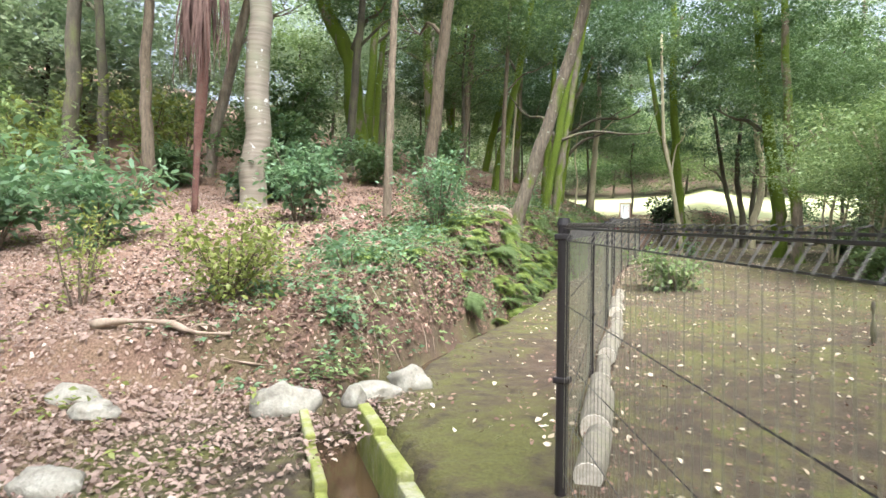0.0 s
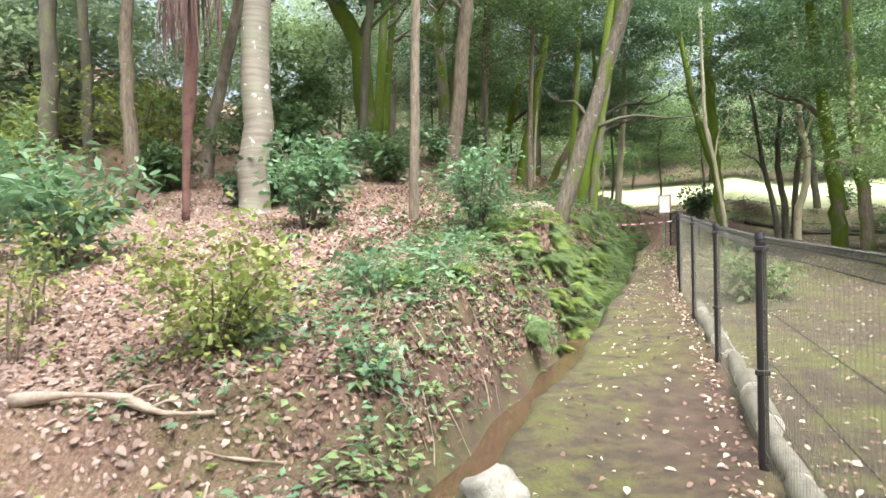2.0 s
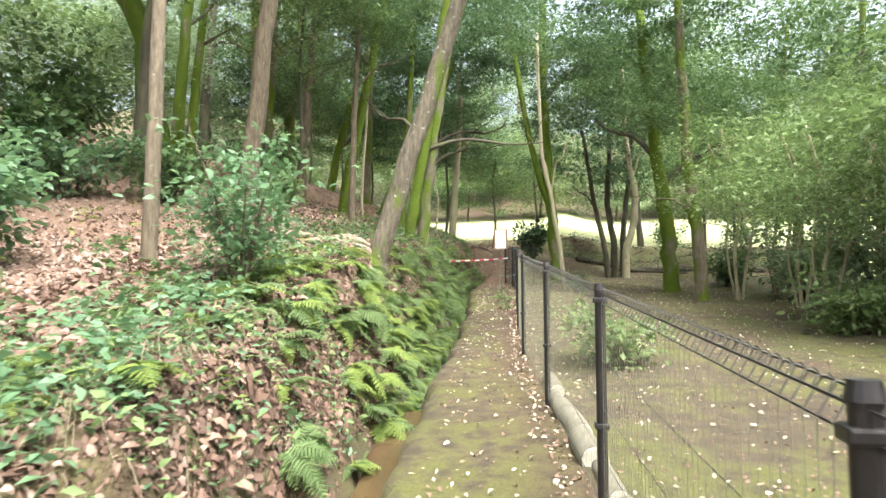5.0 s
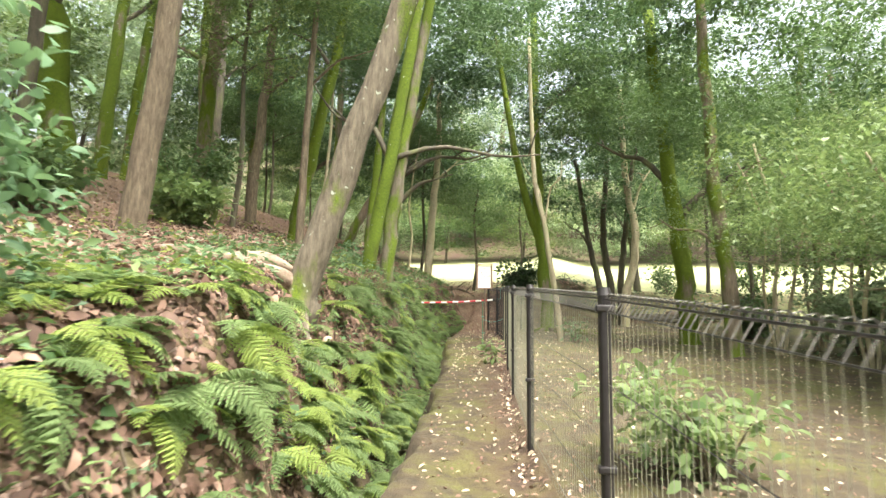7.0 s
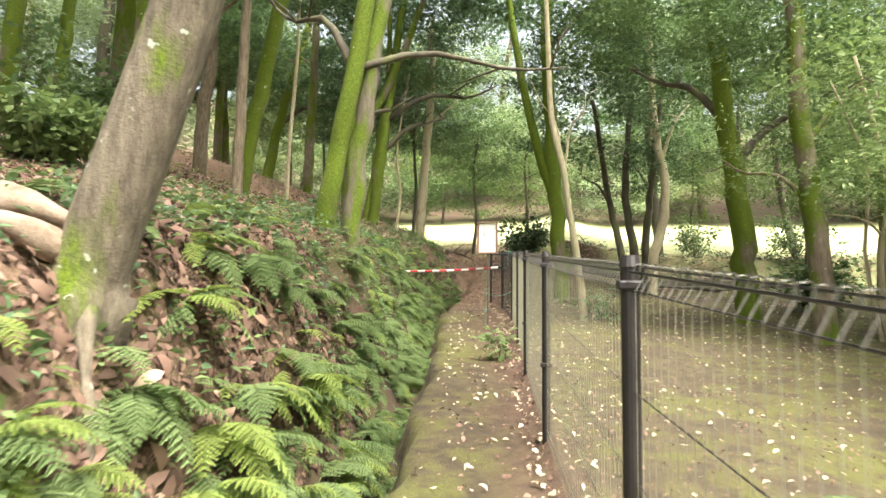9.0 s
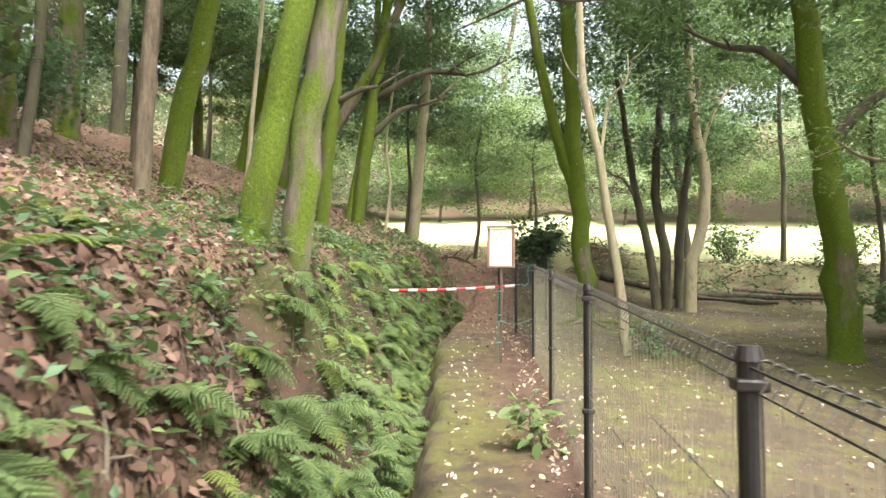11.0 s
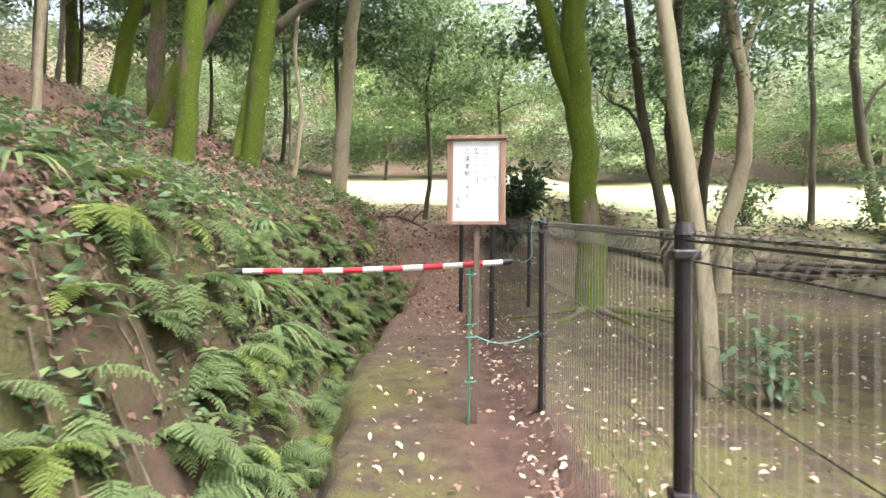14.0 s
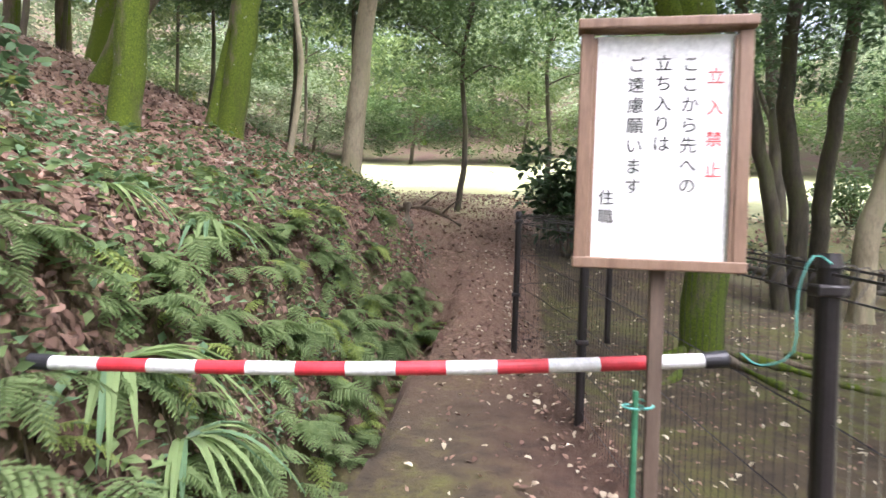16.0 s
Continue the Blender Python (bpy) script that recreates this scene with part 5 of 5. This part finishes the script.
undergrowth("undergrowth", "yellow-green seedlings over the leafy slope", LEAF_YELLOW, 50, 120, on_slope, 0.05, 9, 0.12)
undergrowth("undergrowth", "scattered seedlings on the leafy hillside", LEAF_YELLOW, 43, 330, on_hill, 0.06)


# ---- stones, channel, logs, roots ----
def stone(label, at, size, seed, turn=0.0, mat=None, group="stones beside the channel"):
    bm = bmesh.new()
    bmesh.ops.create_icosphere(bm, subdivisions=3, radius=0.5)
    for v in bm.verts:
        n = noise.noise(v.co * 2.3 + Vector((seed, 0, 0))) * 0.42 + noise.noise(v.co * 5 + Vector((0, seed, 0))) * 0.16 + noise.noise(v.co * 11 + Vector((0, 0, seed))) * 0.05
        v.co *= 1 + n
        if v.co.z < -0.2:
            v.co.z = -0.2 + (v.co.z + 0.2) * 0.3
    bmesh.ops.transform(bm, matrix=Matrix.Diagonal((*size, 1)), verts=bm.verts)
    me = bpy.data.meshes.new("stone")
    bm.to_mesh(me), bm.free()
    me.materials.append(mat or STONE)
    me.polygons.foreach_set("use_smooth", np.ones(len(me.polygons), dtype=bool))
    ob = new("stone", me)
    x, y = at
    ob.location, ob.rotation_euler = (x, y, base_height(x, y) + size[2] * 0.12 if len(at) == 2 else at[2]), (0, 0, turn)
    return tagged(ob, label, "stone", group)


stone("large pale rounded stone at the channel's head", (-2.40, 3.08), (0.40, 0.25, 0.26), 1.0, 0.6)
stone("pale pointed stone beside the channel", (-1.93, 3.82), (0.27, 0.20, 0.24), 3.0, 0.8)
stone("low pale stone at the corner of the channel", (-2.06, 3.55), (0.34, 0.17, 0.15), 4.0, 0.5)
stone("small squared stone at the channel's end", (-2.10, 3.38), (0.13, 0.13, 0.18), 5.0, 0.3)
stone("flat pale stone half sunk in the leaves", (-3.78, 2.76), (0.34, 0.24, 0.16), 6.0, 0.1)
stone("flat white stone half sunk in the leaves", (-3.40, 2.62), (0.30, 0.22, 0.13), 7.0, 0.5)
stone("flat pale stone half sunk in the leaves", (-2.62, 1.80), (0.32, 0.20, 0.14), 8.0, 0.3)


def channel():
    """A narrow open drain between two mossy kerbs, with wet mud in it."""
    t = thing("drain_channel", "narrow open drain with moss-covered stone kerbs", "drain", at=(-2.11, 3.20, 0))
    turn = Matrix.Rotation(math.atan2(-0.768, 0.64), 4, "Z")
    for off, name, wd in ((0.165, "kerb", 0.075), (-0.185, "kerb", 0.055)):
        for k in range(4):
            bm = bmesh.new()
            c = turn @ Vector((0.27 + 0.605 * k, off, 0))
            z = float(base_height(-2.11 + c.x, 3.20 + c.y))
            bevelled_box(bm, (0.60, wd, 0.34), (c.x, c.y, z - 0.13), 0.012, turn)
            for v in bm.verts:
                v.co += Vector((noise.noise(v.co * 9), noise.noise(v.co * 9 + Vector((5, 0, 0))), noise.noise(v.co * 9 + Vector((0, 5, 0))))) * 0.008
            part(name, bm, MOSSY_STONE, t, "moss-covered kerb")
    bm = bmesh.new()
    c = turn @ Vector((1.1, 0, 0))
    z = float(base_height(-2.11 + c.x, 3.20 + c.y))
    bevelled_box(bm, (2.7, 0.31, 0.04), (c.x, c.y, z - 0.19), 0.004, turn)
    part("wet_mud", bm, WATER, t, "wet brown mud")
    return t


channel()

wy = np.linspace(4.0, 9.0, 30)
wx = lerp_table(wy, EDGE) - 0.17
wz = base_height(wx, wy) - 0.17
half = 0.13 + 0.03 * np.sin(5 * wy)
v = np.concatenate([np.stack([wx - half, wy, wz], 1), np.stack([wx + half, wy, wz], 1)])
f = np.array([(i, i + 30, i + 31, i + 1) for i in range(29)])
tagged(new("ditch_water", fast_mesh("ditch_water", v, f, [WATER])), "shallow brown water in the ditch", "water", kind="structure")


def edging_log(x0, y0, x1, y1, r, seed):
    a, b = Vector((x0, y0, float(base_height(x0, y0)) + r * 0.7)), Vector((x1, y1, float(base_height(x1, y1)) + r * 0.7))
    t = thing("edging_log", "weathered round log laid along the fence foot", "log", "edging logs", a)
    d = b - a
    v, f = tube([d * u for u in np.linspace(0, 1, 7)], [r * q for q in (0.97, 1, 1.02, 1, 1.01, 0.99, 0.96)], 14, rough=0.05, seed=seed, cap=False)
    put("bark", mesh_of("bark", v, f, [LOG], smooth=True), t)
    n = d.normalized()
    for s, p in ((-1, Vector()), (1, d)):
        v, f = tube([p - n * 0.004 * s * 0, p + n * 0.006 * s], [r * 0.94, r * 0.90], 14, seed=seed)
        put("cut_end", mesh_of("cut_end", v, f, [LOG_END]), t, "pale sawn end")


ly = 2.66
k = 0
while ly < 9.2:
    L = 0.52 + 0.18 * math.sin(k * 2.3)
    x0, x1 = float(lerp_table(ly, FENCE)) + 0.10, float(lerp_table(ly + L, FENCE)) + 0.10
    edging_log(x0 + 0.03 * math.sin(3.1 * k), ly, x1 + 0.03 * math.sin(5.3 * k + 1), ly + L, 0.066 + 0.017 * math.sin(1.7 * k), k)
    ly += L + 0.05
    k += 1


def loose_wood(name, label, points, r, mat, seed, category="root", forks=()):
    t = []
    pts = spline(points, 14)
    n = len(pts)
    pieces = [tube(pts, [r * (0.75 + 0.35 * math.sin(0.9 * i + seed)) * (1 - 0.5 * i / n) for i in range(n)], 8, rough=0.12, seed=seed)]
    for i, off, rr in forks:
        p = np.array(pts[i])
        o = np.array(off)
        pieces.append(tube([p, p + o * 0.5 + np.array([0, 0, 0.02]), p + o], [rr, rr * 0.7, rr * 0.3], 6, seed=i))
    v, f = joined(pieces)
    return tagged(new(name, mesh_of(name, v, f, [mat], smooth=True)), label, category)


def hug(x, y, up=0.02):
    return (x, y, ground_z(x, y) + up)


loose_wood("root", "pale twisted root lying along the bank's edge", [hug(-4.28, 3.25, 0.05), hug(-4.0, 3.36, 0.07), hug(-3.72, 3.42, 0.05), hug(-3.5, 3.46, 0.06), hug(-3.28, 3.6, 0.05)], 0.035, ROOT, 1, forks=((7, (0.1, 0.12, 0.06), 0.015), (9, (0.14, 0.08, 0.04), 0.012)))
loose_wood("stick", "thin pale stick on the bank", [hug(-3.26, 3.5, 0.02), hug(-3.08, 3.58, 0.03), hug(-2.91, 3.66, 0.03)], 0.012, ROOT, 2, "stick")
loose_wood("stick", "thin pale stick on the bank", [hug(-3.05, 3.95, 0.03), hug(-2.8, 4.1, 0.04), hug(-2.6, 4.35, 0.03)], 0.010, ROOT, 3, "stick")
loose_wood("root", "thick pale root running from the leaning trunk", [hug(-3.56, 10.98, 0.16), hug(-3.74, 10.90, 0.07), hug(-4.05, 10.84, 0.06), hug(-4.35, 10.9, 0.05), hug(-4.75, 10.95, 0.01)], 0.075, ROOT, 4)
loose_wood("root", "thick pale root running from the leaning trunk", [hug(-3.55, 10.93, 0.08), hug(-3.68, 10.74, 0.05), hug(-3.95, 10.60, 0.05), hug(-4.3, 10.52, 0.02)], 0.06, ROOT, 6)
loose_wood("root", "pale root hanging down the bank from the leaning trunk", [hug(-3.50, 10.93, 0.06), hug(-3.38, 10.80, 0.04), hug(-3.30, 10.72, 0.03), hug(-3.24, 10.66, 0.0)], 0.045, BARK_PATCHY, 7)
for k, (dx, dy) in enumerate(((1.0, -0.3), (0.9, -0.8), (0.3, -1.0), (-0.5, -0.9), (-0.9, -0.4), (1.2, 0.2))):
    loose_wood("root", "mossy surface root spreading from the forked trunk", [hug(-1.48 + dx * 0.14, 22.6 + dy * 0.14, 0.06), hug(-1.48 + dx * 0.5, 22.6 + dy * 0.5 + 0.05, 0.02), hug(-1.48 + dx * 0.8, 22.6 + dy * 0.85, 0.015), hug(-1.48 + dx * 1.3, 22.6 + dy * 1.2, -0.01)], 0.045, BARK_HALF, 10 + k)
loose_wood("fallen_branch", "fallen branch lying across the leafy slope", [hug(-4.7, 27.0, 0.12), hug(-4.2, 26.6, 0.25), hug(-3.7, 26.3, 0.10)], 0.05, BARK_BROWN, 20, "branch", ((5, (0.3, 0.1, 0.25), 0.02), (9, (0.25, -0.2, 0.2), 0.02)))
loose_wood("fallen_log", "long dark log lying along the earth scarp", [hug(-0.8, 26.9, 0.10), hug(1.0, 26.7, 0.10), hug(3.0, 26.4, 0.10), hug(5.2, 26.2, 0.10)], 0.14, BARK_DARK, 21, "log")
loose_wood("fallen_log", "dark fallen log at the foot of the earth scarp", [hug(0.4, 26.3, 0.12), hug(1.6, 26.15, 0.10), hug(2.8, 25.9, 0.08)], 0.10, BARK_DARK, 24, "log")
loose_wood("fallen_log", "dark fallen log on the earth scarp", [hug(2.2, 27.0, 0.10), hug(3.6, 26.8, 0.12), hug(4.8, 26.6, 0.08)], 0.11, BARK_BROWN, 25, "log")
rng = np.random.default_rng(92)
twigs = []
for k in range(150):
    x = rng.uniform(-1.6, 6.5)
    y = 27.3 - 0.12 * x + rng.uniform(-0.5, 0.7)
    p = np.array(hug(x, y, 0.03))
    o = rng.normal(size=3) * np.array([0.4, 0.25, 0.16])
    o[2] = abs(o[2])
    twigs.append(tube([p, p + o * 0.5 + rng.normal(size=3) * 0.04, p + o], [0.014, 0.010, 0.004], 4, seed=k))
v, f = joined(twigs)
tagged(new("brushwood", mesh_of("brushwood", v, f, [BARK_DARK])), "dark tangled brushwood along the earth scarp", "brushwood", kind="stuff")


def along_scarp(rng, n):
    x = rng.uniform(-1.5, 8, n)
    return x, 27.5 - 0.12 * x + rng.normal(size=n) * 0.5


undergrowth("undergrowth", "dark low plants along the earth scarp", LEAF_DARK, 45, 260, along_scarp, 0.09, 10, 0.2)
scatter_leaves("leaf_litter", "dark brown leaves along the earth scarp", LITTER_RED, 39, 2500, along_scarp, 0.07)
loose_wood("stump", "short weathered stump beside the leafy path", [hug(-4.25, 25.0, -0.05), hug(-4.25, 25.0, 0.2), hug(-4.25, 25.0, 0.42)], 0.09, BARK_GREY, 22, "stump")
loose_wood("stake", "short dark stake in the enclosure", [hug(1.12, 6.52, -0.05), hug(1.12, 6.52, 0.2), hug(1.12, 6.53, 0.36)], 0.03, BARK_DARK, 23, "stake")

rng = np.random.default_rng(91)
for k in range(26):
    y = rng.uniform(3.3, 5.6) if k < 12 else rng.uniform(6, 20)
    e = rng.uniform(0.15, 0.5)
    x = float(lerp_table(y, EDGE)) - 0.36 - e
    if y < 4.6:
        x -= rng.uniform(0, 1.6) * (1 if y > 3.6 else 0.5)
    g = outward(x, y)
    g = g / (np.hypot(*g) + 1e-6)
    L = rng.uniform(0.18, 0.42)
    s = rng.normal() * 0.5
    q = np.array([g[0] - s * g[1], g[1] + s * g[0]])
    loose_wood("root", "thin exposed root hanging on the bare bank", [hug(x, y, 0.015), hug(x + q[0] * L * 0.4, y + q[1] * L * 0.4, 0.03), hug(x + q[0] * L * 0.8, y + q[1] * L * 0.8 + 0.03, 0.02), hug(x + q[0] * L, y + q[1] * L, 0.01)], rng.uniform(0.004, 0.009), ROOT if y < 6 else BARK_BROWN, 40 + k)


for k in range(7):
    y = 12.3 + 0.33 * k
    x = float(lerp_table(y, EDGE)) - 0.36 - 0.62 - 0.1 * math.sin(2.1 * k)
    loose_wood("root", "crooked grey root running down the leafy bank", [hug(x, y, 0.02), hug(x + 0.12, y - 0.10 * math.cos(k), 0.035), hug(x + 0.22, y - 0.18 + 0.05 * k % 0.2, 0.03), hug(x + 0.36, y - 0.22, 0.015)], 0.008, BARK_GREY, 70 + k, forks=((6, (0.08, 0.10, -0.04), 0.005), (9, (0.05, -0.12, -0.05), 0.004)))


# dry grass hanging over the bank's edge
rng = np.random.default_rng(94)
blades = []
for k in range(22):
    y = rng.uniform(4.2, 7.2)
    x = float(lerp_table(y, EDGE)) - 0.72 - 0.3 * rng.random()
    g = outward(x, y)
    g = g / (np.hypot(*g) + 1e-6)
    for j in range(8):
        s = rng.normal() * 0.7
        q = np.array([g[0] - s * g[1], g[1] + s * g[0]]) * rng.uniform(0.08, 0.18)
        z = ground_z(x, y)
        dz = max(ground_z(x + q[0], y + q[1]), z - 0.16)
        blades.append(tube([(x, y, z - 0.01), (x + q[0] * 0.5, y + q[1] * 0.5, z + 0.06 + 0.06 * rng.random()), (x + q[0], y + q[1], dz + 0.03)], [0.0022, 0.0018, 0.0007], 3, seed=j))
v, f = joined(blades)
tagged(new("dry_grass", mesh_of("dry_grass", v, f, [BARK_PALE])), "tufts of straw-coloured dry grass hanging over the bank's edge", "grass", kind="stuff")

# fine rootlets and twigs on the bank
rng = np.random.default_rng(93)
twigs = []
for k in range(300):
    y = rng.uniform(3.5, 22)
    x = float(lerp_table(y, EDGE)) - 0.42 - 0.75 * rng.random()
    a, L = rng.uniform(0, 6.28), rng.uniform(0.06, 0.3)
    q = np.array([math.cos(a), math.sin(a)]) * L
    twigs.append(tube([hug(x, y, 0.012), hug(x + q[0] * 0.5, y + q[1] * 0.5, 0.03), hug(x + q[0], y + q[1], 0.015)], [0.004, 0.003, 0.0015], 4, seed=k))
v, f = joined(twigs)
tagged(new("twigs", mesh_of("twigs", v, f, [BARK_BROWN])), "thin brown twigs and rootlets strewn on the bank", "twigs", kind="stuff")


# ---- dead palm ----
def dead_palm():
    x, y = -7.64, 7.51
    z0 = ground_z(x, y)
    t = thing("dead_palm", "slim palm with a skirt of dead brown fronds", "palm tree", at=(x, y, z0 - 0.05))
    v, f = tube(spline([(0, 0, 0), (0.02, 0, 1.2), (0.08, 0, 2.2), (0.1, 0, 3.6)], 12), [0.055, 0.05, 0.05, 0.05, 0.07, 0.085, 0.09, 0.09, 0.08, 0.08, 0.07, 0.06], 10, rough=0.12, seed=4)
    put("trunk", mesh_of("trunk", v, f, [RED_BARK], smooth=True), t, "fibrous reddish trunk")
    rng = np.random.default_rng(8)
    for k in range(26):
        a = rng.uniform(0, 6.28)
        top = np.array([0.1, 0, 3.3 + 0.5 * rng.random()])
        L = 0.9 + 0.5 * rng.random()
        sw = 0.16 + 0.18 * rng.random()
        d = np.array([math.cos(a), math.sin(a), 0])
        pts = [top, top + d * sw * 0.9 + np.array([0, 0, 0.12]), top + d * sw * 1.3 + np.array([0, 0, -0.45 * L]), top + d * sw * 1.1 + np.array([0, 0, -L])]
        pieces = []
        for j in range(5):
            o = rng.normal(size=3) * np.array([0.05, 0.05, 0.04])
            pieces.append(tube(spline([pts[0], pts[1] + o * 0.3, pts[2] + o, pts[3] + o * 1.7], 7), [0.008, 0.008, 0.013, 0.015, 0.013, 0.009, 0.003], 4, seed=j))
        v, f = joined(pieces)
        put("dead_frond", mesh_of("dead_frond", v, f, [DEAD_FROND]), t, "drooping dead brown frond")


dead_palm()


# ---- sign, barrier bar, cords ----
def text_mesh(body, size, mat, spacing):
    cu = bpy.data.curves.new("writing", "FONT")
    cu.body, cu.size, cu.align_x, cu.align_y = body, size, "CENTER", "TOP"
    cu.space_line, cu.extrude, cu.resolution_u = spacing, 0.0004, 4
    ob = bpy.data.objects.new("writing", cu)
    scene.collection.objects.link(ob)
    bpy.context.view_layer.update()
    me = bpy.data.meshes.new_from_object(ob.evaluated_get(bpy.context.evaluated_depsgraph_get()))
    bpy.data.objects.remove(ob)
    me.materials.clear()
    me.materials.append(mat)
    return me


def sign():
    x, y, z0 = -2.735, 18.66, ground_z(-2.735, 18.66)
    t = thing("notice_sign", "wood-framed white notice board on a thin post", "sign", at=(x, y, z0))
    t.rotation_euler = (0, 0, radians(-5))
    b, h, w = 2.64 - z0, 0.47, 0.318
    bm = bmesh.new()
    bevelled_box(bm, (w - 0.03, 0.008, h - 0.03), (0, 0.002, b + h / 2), 0)
    part("board", bm, PAPER, t, "white paper face")
    for dx in (-1, 1):
        bm = bmesh.new()
        bevelled_box(bm, (0.026, 0.030, h - 0.022), (dx * (w / 2 - 0.013), 0, b + h / 2), 0.003)
        part("frame_stile", bm, SIGN_WOOD, t)
        bm = bmesh.new()
        bevelled_box(bm, (0.007, 0.016, h - 0.04), (dx * (w / 2 - 0.0295), -0.004, b + h / 2), 0.001)
        part("frame_bead", bm, SIGN_WOOD, t)
    bm = bmesh.new()
    bevelled_box(bm, (w + 0.004, 0.034, 0.022), (0, 0, b + 0.011), 0.003)
    part("bottom_rail", bm, SIGN_WOOD, t)
    bm = bmesh.new()
    bevelled_box(bm, (w + 0.012, 0.048, 0.020), (0, -0.004, b + h + 0.004), 0.003)
    part("cap_rail", bm, SIGN_WOOD, t)
    bm = bmesh.new()
    bevelled_box(bm, (0.028, 0.024, b + 0.25), (0.005, 0.018, (b + 0.25) / 2 - 0.15), 0.003)
    part("post", bm, POST_WOOD, t, "thin dark brown wooden post")
    u = 0.270 / 253
    for body, px, py, size, mat, pitch in (("立入禁止", 1268, 127, 30, RED_INK, 56), ("ここから先への", 1225, 104, 31, INK, 36.5), ("立ち入りは", 1178, 102, 31, INK, 36.5), ("ご遠慮願います", 1131, 104, 31, INK, 37), ("住職", 1085, 348, 29, INK, 35)):
        for k, letter in enumerate(body):
            me = text_mesh(letter, size * u, mat, 1.0)
            put("letter", me, t, "red lettering" if mat is RED_INK else "black lettering", ((px - 1178.5) * u, -0.0026, b + h - 0.012 - (py + k * pitch - 62) * u), (radians(90), 0, 0))
    return t


sign()


def cord(points, label, r=0.0023):
    v, f = tube(spline(points, 16), [r] * 16, 5, seed=3, rough=0.15)
    return tagged(new("cord", mesh_of("cord", v, f, [TWINE], smooth=True)), label, "cord", "turquoise cords")


def barrier_bar():
    a, b = Vector((-4.17, 18.75, 2.37)), Vector((-2.47, 18.86, 2.45))
    t = thing("barrier_bar", "red and white striped plastic barrier bar across the path", "barrier", at=a)
    d = b - a
    n = 15
    for k in range(n):
        p, q = d * ((k + (0.55 if k == 0 else 0)) / n), d * ((k + 1 - (0.55 if k == n - 1 else 0)) / n)
        mat = BLACK if k in (0, n - 1) else (BAR_WHITE, BAR_RED)[(k + 1) % 2]
        sag = lambda u: Vector((0, 0, -0.02 * math.sin(math.pi * u)))
        r = 0.0185 if mat is BLACK else 0.016
        v, f = tube([p + sag(k / n), q + sag((k + 1) / n)], [r, r], 16, cap=True)
        put("end_cap" if mat is BLACK else "stripe", mesh_of("stripe", v, f, [mat], smooth=False), t, {id(BLACK): "black end cap", id(BAR_WHITE): "white segment", id(BAR_RED): "red segment"}[id(mat)])


barrier_bar()
gz = ground_z(-2.735, 18.66)
cord([(-2.36, 18.76, 2.66), (-2.41, 18.74, 2.68), (-2.43, 18.76, 2.60), (-2.425, 18.78, 2.48), (-2.47, 18.83, 2.44), (-2.50, 18.86, 2.46)], "turquoise cord hanging the bar from the fence post")
cord([(-2.735, 18.64, gz + 0.48), (-2.62, 18.66, gz + 0.44), (-2.50, 18.70, gz + 0.45), (-2.38, 18.75, gz + 0.50)], "turquoise cord tying the sign to the fence")
for h in (0.22, 0.46, 0.53, 0.80):
    cord([(-2.758 + 0.03 * math.cos(a), 18.672 + 0.032 * math.sin(a), gz + h + 0.002 * a) for a in np.linspace(0, 7.5, 9)], "turquoise cord wound round the sign post")
bm = bmesh.new()
bmesh.ops.create_cone(bm, cap_ends=True, segments=10, radius1=0.007, radius2=0.006, depth=0.95, matrix=Matrix.Translation((-2.765, 18.66, gz + 0.365)))
me = bpy.data.meshes.new("garden_stake")
bm.to_mesh(me), bm.free()
me.materials.append(GREEN_PLASTIC)
tagged(new("garden_stake", me), "green plastic-coated stake tied to the sign post", "stake")
